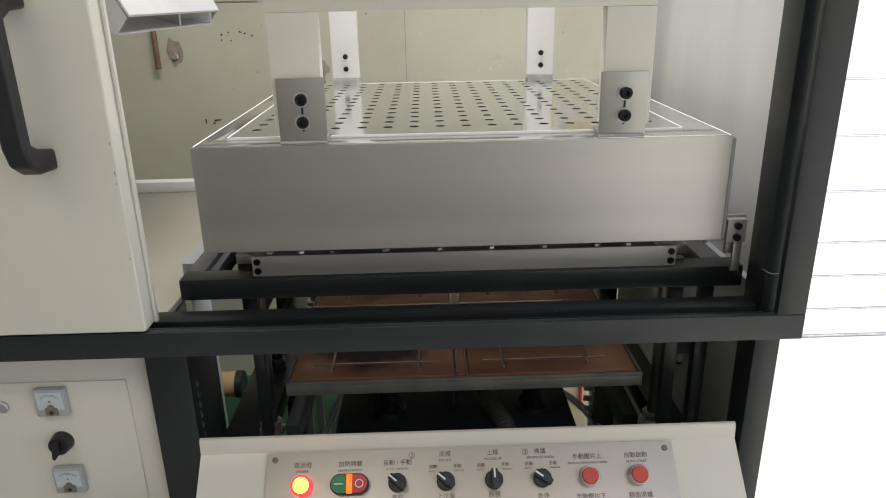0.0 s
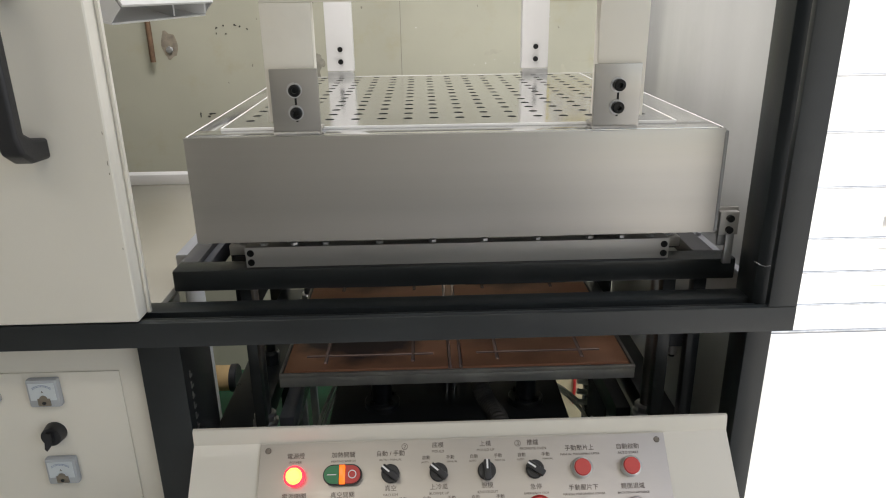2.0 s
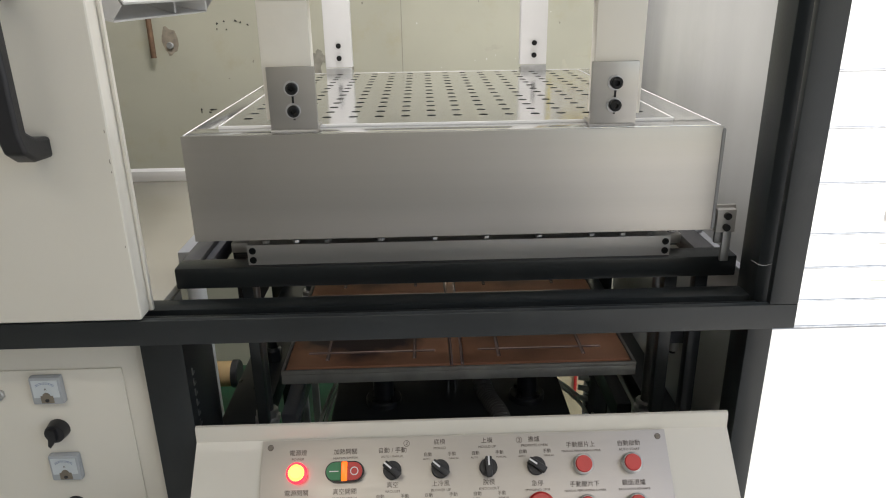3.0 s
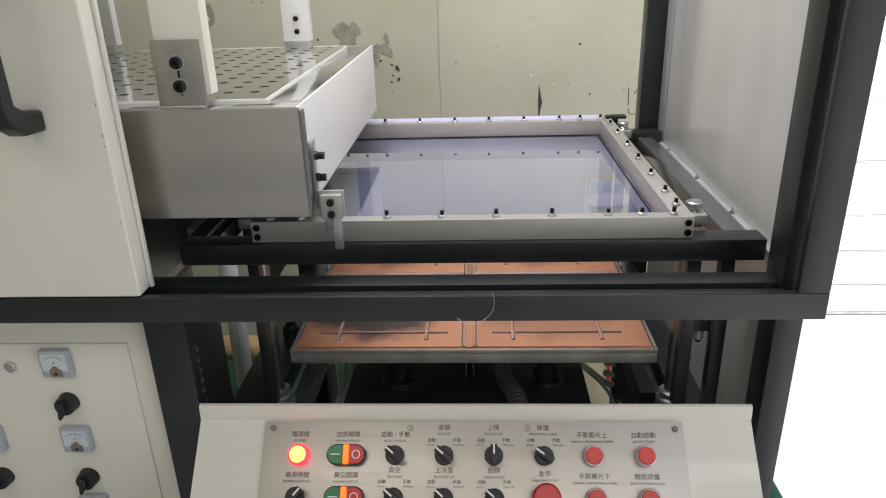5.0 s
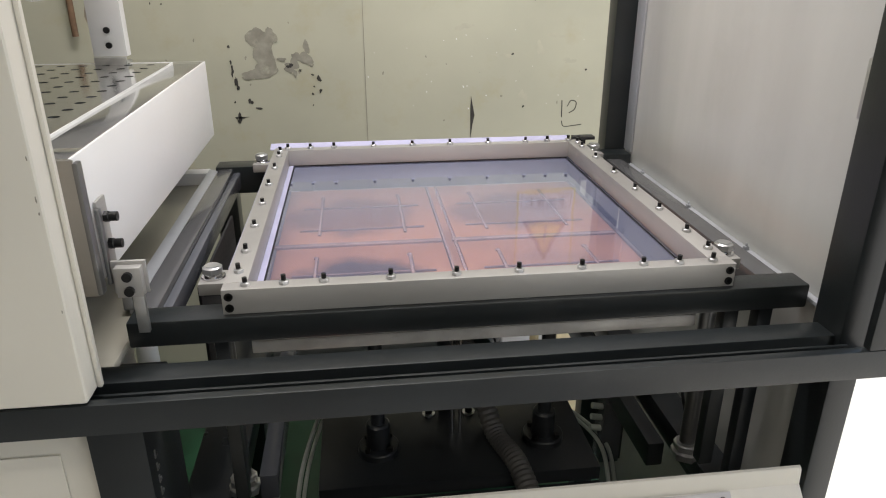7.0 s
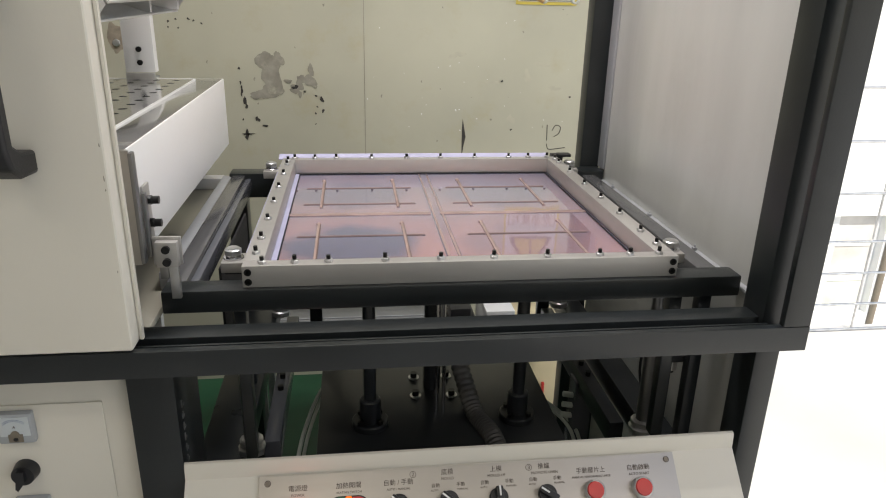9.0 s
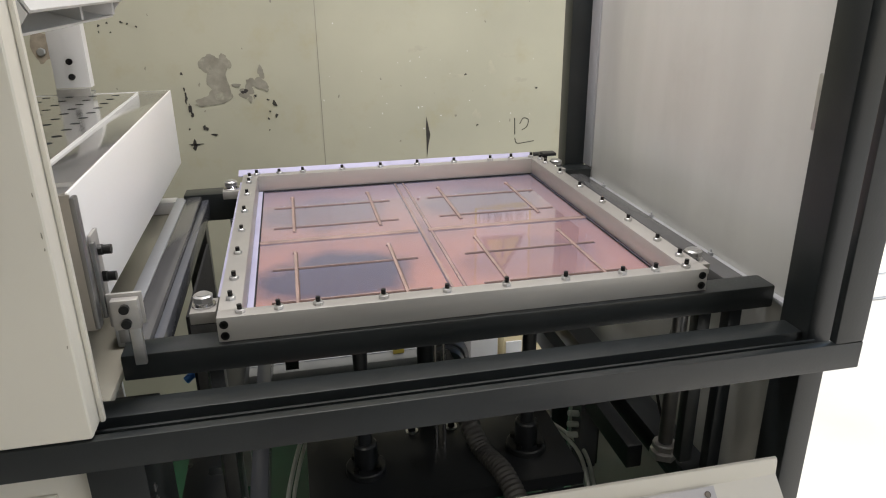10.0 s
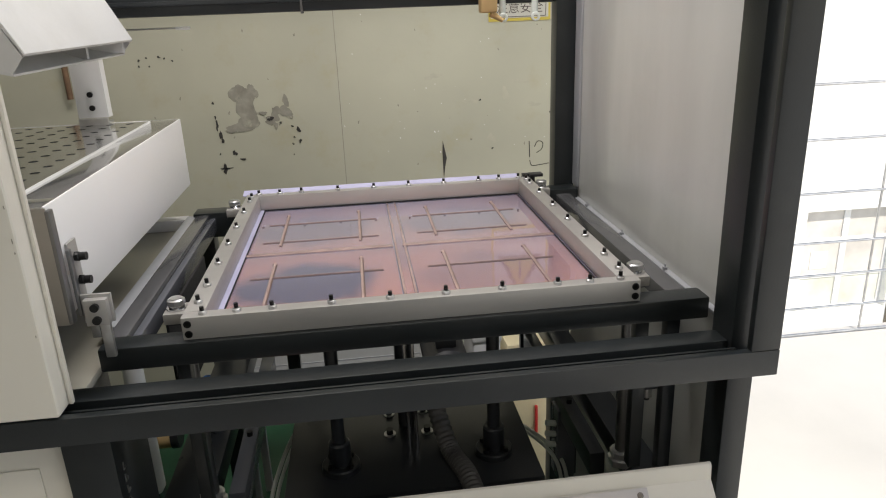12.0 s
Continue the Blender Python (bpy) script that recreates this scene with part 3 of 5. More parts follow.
def build_frame():
    f = thing("machine_frame", (0, 0.3, 0), "charcoal-painted square-tube frame of a vacuum forming machine", "machine frame")
    # front surround of the sliding-door opening
    part("lower_rail", boxes((-1.60, 0.449, -0.148, -0.136, 0.974, 1.010)), CHARCOAL, f)
    part("side_rail", boxes((0.410, 0.449, -0.1475, -0.136, 1.0102, 2.20)), CHARCOAL, f)
    part("lower_rail_lip", boxes((-1.60, 0.449, -0.136, -0.10, 0.974, 0.980)), CHARCOAL, f)
    part("door_track", boxes((-1.58, 0.405, -0.121, -0.117, 0.980, 1.003), (-1.58, 0.41, -0.136, -0.121, 0.9802, 0.984), b=0.0006), CHARCOAL, f, "raised rib of the door track")
    part("cross_tube", boxes((-1.58, 0.4098, -0.092, -0.056, 0.955, 1.000), b=0.003), CHARCOAL, f)
    # posts
    part("post", boxes((0.410, 0.447, -0.100, -0.046, 0.0, 2.25), b=0.003), CHARCOAL, f)
    left_post = part("post", boxes((-0.460, -0.400, -0.100, 0.026, 0.0, 0.9545), b=0.003), CHARCOAL, f)
    # small steel bits stand in for the glints on the post's side
    for k in range(6):
        part("slot_glint", boxes((-0.3999, -0.3985, -0.080, -0.0775, 0.888 - 0.0175 * k, 0.899 - 0.0175 * k), (-0.3999, -0.3985, -0.0765, -0.072, 0.888 - 0.0175 * k, 0.892 - 0.0175 * k), b=0), STEEL, left_post, "small steel bit in place of a glint on the post")
    part("post", boxes((0.389, 0.437, 0.690, 0.735, 0.0, 2.25), b=0.003), CHARCOAL, f)
    part("post", boxes((-0.455, -0.410, 0.690, 0.735, 0.0, 1.0), b=0.003), CHARCOAL, f)
    part("post", boxes((-1.60, -1.555, -0.100, -0.055, 0.0, 2.25), b=0.003), CHARCOAL, f)
    part("post", boxes((-1.60, -1.555, 0.690, 0.735, 0.0, 2.25), b=0.003), CHARCOAL, f)
    part("top_tube", boxes((-1.60, 0.449, -0.148, -0.06, 2.2, 2.25), b=0.003), CHARCOAL, f)
    part("top_tube", boxes((-1.60, 0.449, 0.690, 0.735, 2.25, 2.30), b=0.003), CHARCOAL, f)
    # bed that carries the clamp
    part("bed_rail", boxes((-0.427, 0.420, -0.016, 0.024, 0.998, 1.031), b=0.003), CHARCOAL, f)
    part("bed_rail", boxes((-0.437, 0.432, 0.640, 0.689, 0.975, 1.031), b=0.003), CHARCOAL, f)
    part("bed_side", boxes((-0.430, -0.402, 0.0245, 0.6395, 0.996, 1.028), b=0.003), BEDSIDE, f)
    part("bed_side", boxes((0.378, 0.411, 0.0245, 0.6395, 0.996, 1.022), b=0.003), BEDSIDE, f)
    part("bed_ledge", boxes((-0.4015, -0.389, 0.025, 0.6395, 0.990, 1.020), b=0.002), BLUEGREY, f)
    part("panel_foot", boxes((0.4255, 0.4372, -0.0455, 0.685, 1.003, 1.0095), b=0.002), GREYPAINT, f, "grey folded foot of the side panel")
    for y in (0.154, 0.352, 0.564):
        part("panel_clip", boxes((0.4255, 0.4315, y - 0.004, y + 0.004, 1.0097, 1.015), (0.4275, 0.4295, y - 0.002, y + 0.002, 1.015, 1.020), b=0.0006), GREYPAINT, f, "small grey panel clip")
    part("bed_web", boxes((-0.3705, -0.3665, 0.10, 0.384, 0.86, 1.018), b=0.001), RUBBER, f, "black plate under the bed side")
    part("bed_leg", boxes((-0.335, -0.318, 0.0, 0.020, 0.74, 0.9975), b=0.002), CHARCOAL, f)
    part("bed_leg", boxes((0.318, 0.338, 0.0, 0.020, 0.74, 0.9975), b=0.002), CHARCOAL, f)
    part("bed_leg", boxes((0.366, 0.386, 0.0, 0.020, 0.60, 0.9975), b=0.002), BLACK, f)
    part("bed_leg", boxes((-0.275, -0.245, 0.655, 0.675, 0.60, 0.9745), b=0.002), BLACK, f)
    part("bed_leg", boxes((0.30, 0.33, 0.655, 0.675, 0.60, 0.9745), b=0.002), BLACK, f)
    # lower side channels and cross members
    for s in (-1, 1):
        part("side_channel", boxes((-0.425 if s < 0 else 0.346, -0.346 if s < 0 else 0.398, -0.05, 0.688, 0.655, 0.70), b=0.004), BLACK, f)
    part("foot_tube", boxes((-0.40, 0.405, -0.052, -0.01, 0.60, 0.65), b=0.003), BLACK, f)

    for i, (x, y) in enumerate(((-0.338, 0.075), (0.335, 0.070), (-0.338, 0.60), (0.335, 0.60))):
        c = thing("guide_column", (x, y, 0.70), "steel guide column with hex nuts at its foot", "guide column", "guide columns")
        part("rod", one(cyl, (x, y, 0.7), (0, 0, 1), 0.0115, 0.288, 24), STEEL, c)
        bm = bmesh.new()
        hexagon(bm, (x, y, 0.7001), (0, 0, 1), 0.023, 0.014)
        hexagon(bm, (x, y, 0.7145), (0, 0, 1), 0.020, 0.012)
        part("nut", bm, GALV, c)

    part("side_panel", boxes((0.4375, 0.4405, -0.0455, 0.689, 0.15, 2.2), b=0.0005), SIDE, f, "white-painted sheet side panel")
    part("side_panel", boxes((-1.603, -1.600, -0.15, 0.735, 0.15, 2.2), b=0.0005), SIDE, f, "white-painted sheet side panel")
    part("panel_flange", boxes((0.4325, 0.4373, 0.648, 0.6885, 1.0325, 2.2), b=0.001), GREYPAINT, f, "grey folded rear flange of the side panel")
    latch = thing("door_latch", (0.40, 0.0, 1.30), "small bright latch on the side panel", "latch")
    part("plate", boxes((0.4335, 0.4372, -0.035, -0.012, 1.245, 1.315), b=0.001), GALV, latch)
    part("screw", one(hexagon, (0.4334, -0.024, 1.30), (-1, 0, 0), 0.005, 0.004), GALV, latch)
    part("screw", one(hexagon, (0.4334, -0.024, 1.26), (-1, 0, 0), 0.005, 0.004), GALV, latch)

    part("corner_foot", boxes((-0.395, -0.345, 0.045, 0.110, 0.668, 0.6995)), BLACK, f)
    part("corner_foot", boxes((0.345, 0.395, 0.04, 0.105, 0.668, 0.6995)), BLACK, f)
    bed = thing("side_table", (-0.9, 0.3, 0.97), "glossy cream sheet table under the parked heater", "table")
    part("top_sheet", boxes((-1.55, -0.436, -0.05, 0.655, 0.984, 0.996), b=0.002), TABLE, bed)
    part("edge_angle", boxes((-0.452, -0.4325, 0.075, 0.655, 0.9965, 1.024), b=0.002), GREYPAINT, bed, "grey folded edge along the table")
    part("rear_ledge", boxes((-1.55, -0.4525, 0.638, 0.672, 0.9962, 1.021), b=0.002), PALE, bed)

    beam = thing("upper_cross_beam", (0, 0.72, 1.437), "black cross beam with a cable tie", "beam")
    part("beam_body", boxes((-1.55, 0.388, 0.70, 0.735, 1.442, 1.517), b=0.006), BLACK, beam)
    part("beam_rib", boxes((-1.55, 0.388, 0.694, 0.6995, 1.462, 1.472), b=0.002), BLACK, beam)
    part("cable_tie", boxes((-0.166, -0.161, 0.692, 0.737, 1.438, 1.520), b=0.001), GREYHOSE, beam)
    clipw = thing("wire_clip", (-0.42, 0.74, 1.43), "small white wire clip on a thin rod", "clip")
    part("rod", one(pipe, arc([(-0.56, 0.742, 1.418), (-0.48, 0.742, 1.4185), (-0.43, 0.742, 1.418)], 8), 0.0018, 8), GALV, clipw)
    part("jaw", boxes((-0.435, -0.405, 0.734, 0.742, 1.414, 1.421), b=0.002), WHITE, clipw)
    hang = thing("air_cylinder", (0.25, 0.66, 1.42), "tan pneumatic actuator with clear tube ends", "actuator")
    part("body", boxes((0.212, 0.248, 0.645, 0.68, 1.425, 1.52), b=0.005), TAN, hang)
    part("nose", one(cyl, (0.235, 0.655, 1.424), (0.55, 0, -0.35), 0.008, 0.03, 14, 0.004), TAN, hang)
    for x in (0.262, 0.333):
        tube = part("clear_tube", one(cyl, (x, 0.665, 1.418), (0, 0, 1), 0.007, 0.09, 14), CLEARHOSE, hang)
        part("ring", one(ring, (x, 0.660, 1.414), (0, -1, 0), 0.005, 0.010, 0.006, 18), CLEARHOSE, tube)


def build_nozzle():
    n = thing("air_nozzle", (-0.55, 0.28, 1.39), "white sheet-metal air nozzle with a divided slot", "air duct")
    y0, y1 = 0.066, 0.53
    for nm, line in (("upper_plate", [(-0.470, 1.4010), (-0.4685, 1.4040), (-0.600, 1.66), (-0.603, 1.658)]), ("lower_plate", [(-0.487, 1.377), (-0.4865, 1.380), (-0.80, 1.462), (-0.80, 1.459)])):
        bm = bmesh.new()
        prism(bm, line, "y", y0, y1)
        part(nm, bm, NOZZLE, n)
    for y in (y0 + 0.003, y1 - 0.0002):
        bm = bmesh.new()
        prism(bm, [(-0.488, 1.3805), (-0.4725, 1.4005), (-0.605, 1.655), (-0.80, 1.655), (-0.80, 1.464)], "y", y - 0.0028, y)
        part("end_plate", bm, NOZZLE, n)
    bm = bmesh.new()
    prism(bm, [(-0.486, 0.33), (-0.484, 0.334), (-0.62, 0.42), (-0.62, 0.416)], "z", 1.382, 1.402)
    part("divider", bm, NOZZLE, n)
    bm = bmesh.new()
    prism(bm, [(-0.480, 0.5), (-0.478, 0.504), (-0.60, 0.46), (-0.60, 0.456)], "z", 1.382, 1.402)
    part("divider", bm, NOZZLE, n)


def build_door():
    d = thing("sliding_door", (-0.9, -0.13, 1.01), "cream-painted steel sliding door with scuffed edge", "door")
    bm = bmesh.new()
    box(bm, -1.30, -0.4285, -0.147, -0.112, 1.0115, 2.15, b=0.004, seg=3)
    part("leaf", bm, CREAM, d)
    part("edge_bead", boxes((-0.4283, -0.4235, -0.119, -0.112, 1.0125, 2.15), b=0.0015), CREAM, d, "folded rear edge of the door")
    bm = bmesh.new()
    for z, h in ((1.225, 0.006), (1.212, 0.003), (1.262, 0.004), (1.115, 0.003)):
        blob(bm, -0.4325, z, 0.0010, h, -0.147, int(z * 100), n=14, thick=0.0006)
    part("scuff", bm, PATCH, d, "dark scuffs along the edge")
    h = part("handle", one(prism, [(-0.1475, 1.233), (-0.1475, 1.258), (-0.178, 1.262), (-0.195, 1.272), (-0.195, 1.405), (-0.178, 1.414), (-0.1475, 1.416), (-0.1475, 1.444),
                                   (-0.185, 1.443), (-0.205, 1.428), (-0.213, 1.40), (-0.213, 1.270), (-0.205, 1.248), (-0.185, 1.235)], "x", -0.523, -0.497), PLASTIC, d, "black plastic bridge handle")
    h.modifiers.new("bevel", "BEVEL").width = 0.004
    h.modifiers["bevel"].segments = 3


def build_cabinet():
    c = thing("control_cabinet", (-0.9, 0.0, 0.1), "cream-painted control cabinet with meters and knobs", "cabinet")
    part("front", boxes((-1.55, -0.4615, -0.080, -0.060, 0.12, 0.9545), b=0.003), CREAM, c)
    part("carcass", boxes((-1.55, -0.4605, -0.0595, 0.09, 0.10, 0.9535), b=0.002), CREAM, c)
    part("door", boxes((-1.50, -0.499, -0.0835, -0.0805, 0.16, 0.905), b=0.0012), CREAM, c, "cream inset cabinet door")
    for mx, mz in ((-0.607, 0.877), (-0.607, 0.742), (-0.747, 0.877), (-0.747, 0.742), (-0.607, 0.610)):
        m = part("meter", boxes((mx - 0.0225, mx + 0.0225, -0.0955, -0.0837, mz - 0.0225, mz + 0.0225), b=0.0035), METER, c, "square analogue panel meter")
        part("meter_face", boxes((mx - 0.0185, mx + 0.0185, -0.0963, -0.0953, mz - 0.010, mz + 0.018), b=0), METERFACE, m)
        bm = bmesh.new()
        for k in range(13):
            a = radians(50 + 80 * k / 12)
            p = Vector((mx + 0.019 * math.cos(a), -0.0964, mz - 0.006 + 0.019 * math.sin(a)))
            cyl(bm, p, (0, -1, 0), 0.0005, 0.0006, 6)
        pipe(bm, [(mx + 0.021 * math.cos(radians(a)), -0.0967, mz - 0.006 + 0.021 * math.sin(radians(a))) for a in range(50, 131, 8)], 0.00025, 5)
        part("scale", bm, SCALEBLUE, m, "printed blue arc scale")
        bm = bmesh.new()
        box(bm, mx - 0.009, mx + 0.009, -0.0972, -0.0955, mz - 0.019, mz - 0.007, b=0.0005)
        cyl(bm, (mx, -0.0966, mz - 0.007), (0, -1, 0), 0.0055, 0.0012, 14)
        part("movement_cover", bm, UMBER, m, "brownish cover of the movement")
        part("adjuster", one(cyl, (mx, -0.0971, mz - 0.014), (0, -1, 0), 0.0028, 0.0012, 10), PLASTIC, m)
        text_part("unit_letter", "A", 0.005, INK, m, pose(mx, -0.0968, mz + 0.004, 90))
    for kx, kz in ((-0.608, 0.806), (-0.608, 0.665), (-0.748, 0.806), (-0.748, 0.665)):
        k = part("knob", one(cyl, (kx, -0.0837, kz), (0, -1, 0), 0.0165, 0.016, 28, 0.0145), PLASTIC, c, "black pointer knob")
        bm = bmesh.new()
        prism(bm, [(kx - 0.0045, kz + 0.010), (kx + 0.0045, kz + 0.010), (kx + 0.004, kz - 0.006), (kx - 0.006, kz - 0.020), (kx - 0.009, kz - 0.016)], "y", -0.106, -0.0985)
        part("pointer", bm, PLASTIC, k)
    part("lock", one(hexagon, (-0.682, -0.0837, 0.868), (0, -1, 0), 0.009, 0.006), GALV, c, "small steel lock")


def build_console():
    c = thing("control_console", (0, -0.2, 0.1), "cream-painted sloping control console below the forming bed", "control console")
    bm = bmesh.new()
    prism(bm, [(-0.080, 0.770), (-0.0975, 0.8115), (-0.1000, 0.8140), (-0.1035, 0.8130), (-0.1055, 0.8095), (-0.1068, 0.7890), (-0.345, 0.5505), (-0.345, 0.12), (-0.080, 0.12)], "x", -0.399, 0.397)
    part("housing", bm, CONSOLE, c)
    s = math.sqrt(0.5)

    def on(x, d, up=0.0):
        """The pose on the slope: x across, d metres down from the plate's top edge."""
        return Matrix.Translation((x, -0.108 - s * d - s * up, 0.788 - s * d + s * up)) @ pose(0, 0, 0, 45)

    def local(bm, x, d, up=0.0):
        bmesh.ops.transform(bm, matrix=on(x, d, up), verts=bm.verts[:])
        return bm

    plate = part("switch_plate", local(one(box, -0.30, 0.30, -0.26, 0.0, 0.0, 0.002, b=0.0008), 0, 0, 0.0015), PLATE, c, "brushed metal switch plate with printed labels")
    for x in (-0.288, 0.288):
        part("screw", local(one(rounded_cyl, (0, 0, 0), (0, 0, 1), 0.0034, 0.0005, 14, 0.0002), x, 0.010, 0.0035), UMBER, plate)
        part("screw_slot", local(one(ring, (0, 0, 0), (0, 0, 1), 0.0036, 0.0044, 0.0007, 18), x, 0.010, 0.0035), INK, plate)

    def words(x, d, top, low, w=0.0):
        text_part("lettering", top, 0.0088, INK, plate, on(x, d + 0.0035, 0.0037))
        text_part("lettering", low, 0.0052 if len(low) < 13 else 0.0043, INK, plate, on(x, d + 0.0122, 0.0037))

    def selector(x, d, turn, label="black selector switch with white pointer"):
        k = part("selector", local(one(rounded_cyl, (0, 0, 0), (0, 0, 1), 0.0132, 0.008, 28, 0.001), x, d, 0.0035), PLASTIC, c, label)
        bm = one(box, -0.0048, 0.0048, -0.0145, 0.0142, 0.008, 0.020, b=0.002)
        bmesh.ops.rotate(bm, cent=(0, 0, 0), matrix=Matrix.Rotation(radians(turn), 3, "Z"), verts=bm.verts[:])
        part("grip", local(bm, x, d, 0.0035), PLASTIC, k)
        bm = one(box, -0.0012, 0.0012, 0.001, 0.0139, 0.0195, 0.0206)
        bmesh.ops.rotate(bm, cent=(0, 0, 0), matrix=Matrix.Rotation(radians(turn), 3, "Z"), verts=bm.verts[:])
        part("pointer_line", local(bm, x, d, 0.0035), WHITE, k)
        return k

    def auto(x, d):
        text_part("lettering", "自動", 0.0062, INK, plate, on(x - 0.0178, d - 0.0215, 0.0037))
        text_part("lettering", "手動", 0.0062, INK, plate, on(x + 0.0178, d - 0.0215, 0.0037))
        text_part("lettering", "AUTO", 0.0038, INK, plate, on(x - 0.0195, d - 0.0152, 0.0037))
        text_part("lettering", "MANUAL", 0.0038, INK, plate, on(x + 0.0205, d - 0.0152, 0.0037))

    def button(x, d, mat, label, r=0.0125, h=0.012):
        b = part("push_button", local(one(ring, (0, 0, 0), (0, 0, 1), r, r + 0.0025, 0.010, 28), x, d, 0.0035), GALV, c, label)
        part("button_cap", local(one(rounded_cyl, (0, 0, 0.001), (0, 0, 1), r - 0.0004, h, 28, 0.001), x, d, 0.0035), mat, b)

    def twin(x, d):
        t = bmesh.new()
        prism(t, [(0.0145 * math.cos(a) + sx, 0.0145 * math.sin(a)) for sx, a0 in ((0.0135, -90), (-0.0135, 90)) for a in [radians(a0 + 180 * k / 14) for k in range(15)]], "z", 0.0, 0.008)
        body = part("twin_switch", local(t, x, d, 0.0035), PLASTIC, c, "lit green and red twin push switch")
        for sx, a0, mat, nm in ((0.0135, -90, RED, "red_key"), (-0.0135, 90, GREEN, "green_key")):
            k = bmesh.new()
            prism(k, [(0.0125 * math.cos(a) + sx, 0.0125 * math.sin(a)) for a in [radians(a0 + 180 * j / 14) for j in range(15)]] +
                  [(sx - 0.0085 * (1 if sx > 0 else -1), 0.0125 * (1 if sx > 0 else -1)), (sx - 0.0085 * (1 if sx > 0 else -1), -0.0125 * (1 if sx > 0 else -1))], "z", 0.0081, 0.0115)
            part(nm, local(k, x, d, 0.0035), mat, body)
        part("lamp", local(one(box, -0.0043, 0.0043, -0.0135, 0.0135, 0.008, 0.0128, b=0.0015), x, d, 0.0035), LAMP_AMBER, body, "glowing amber lamp")
        part("mark", local(one(box, -0.0215, -0.0085, -0.0007, 0.0007, 0.0115, 0.0119), x, d, 0.0035), WHITE, body)
        part("mark", local(one(ring, (0.0145, 0, 0.0114), (0, 0, 1), 0.0047, 0.0060, 0.0006, 18), x, d, 0.0035), WHITE, body)

    xs = (-0.247, -0.1775, -0.1085, -0.0385, 0.0318, 0.1022, 0.171, 0.243)
    r1, r2 = 0.0475, 0.1045
    lamp = part("power_lamp", local(one(ring, (0, 0, 0), (0, 0, 1), 0.0115, 0.0150, 0.010, 28), xs[0], r1, 0.0035), LAMP_RING, c, "lit red power lamp")
    part("lens", local(one(rounded_cyl, (0, 0, 0.001), (0, 0, 1), 0.0113, 0.013, 28, 0.003), xs[0], r1, 0.0035), LAMP_RED, lamp)
    words(xs[0], 0.0155, "電源燈", "POWER")
    twin(xs[1], r1)
    words(xs[1], 0.0155, "加熱開關", "HEATING SWITCH")
    selector(xs[2], r1, 50)
    words(xs[2], 0.0155, "自動 / 手動", "AUTO / MANUAL")
    for x, a, b, turn in ((xs[3], "底模", "MOULD", 50), (xs[4], "上模", "MOULD UP", 0), (xs[5], "推爐", "PROMOTE OVEN", 55)):
        selector(x, r1, turn)
        words(x, 0.0055, a, b)
        auto(x, r1 + 0.0005)
    button(xs[6], r1, RED, "red push button with bright collar")
    button(xs[7], r1, RED, "red push button with bright collar")
    words(xs[6], 0.0155, "手動壓片上", "MANUAL PERFORMING UPPER")
    words(xs[7], 0.0155, "自動啟動", "AUTO START")
    selector(xs[0], r2, -40)
    words(xs[0], r2 - 0.033, "電源開關", "POWER SWITCH")
    twin(xs[1], r2)
    words(xs[1], r2 - 0.033, "真空開關", "VACUUM SWITCH")
    for x, a, b in ((xs[2], "真空", "VACUUM"), (xs[3], "上冷風", "BLOWER UP"), (xs[4], "脫模", "KNOCKOUT")):
        selector(x, r2, 50)
        words(x, r2 - 0.040, a, b)
        auto(x, r2 + 0.0005)
    stop = part("emergency_button", local(one(cyl, (0, 0, 0), (0, 0, 1), 0.012, 0.016, 24), xs[5], r2, 0.0035), RED, c, "large red mushroom stop button")
    part("mushroom_cap", local(one(rounded_cyl, (0, 0, 0.016), (0, 0, 1), 0.0195, 0.010, 32, 0.003), xs[5], r2, 0.0035), RED, stop)
    words(xs[5], r2 - 0.036, "急停", "EMERGENCY STOP")
    button(xs[6], r2, RED, "red push button with bright collar")
    button(xs[7], r2, RED, "red push button with bright collar")
    words(xs[6], r2 - 0.033, "手動壓片下", "MANUAL PERFORMING LOWER")
    words(xs[7], r2 - 0.033, "鏡面退爐", "BACK STOVE ADVANCE")
    for i, x in enumerate(xs[2:]):
        selector(x, r2 + 0.06, 45)
    for x, body in ((-0.288, ""), (-0.0875, "②"), (0.080, "③")):
        if body:
            text_part("lettering", body, 0.011, INK, plate, on(x, 0.010, 0.0037))


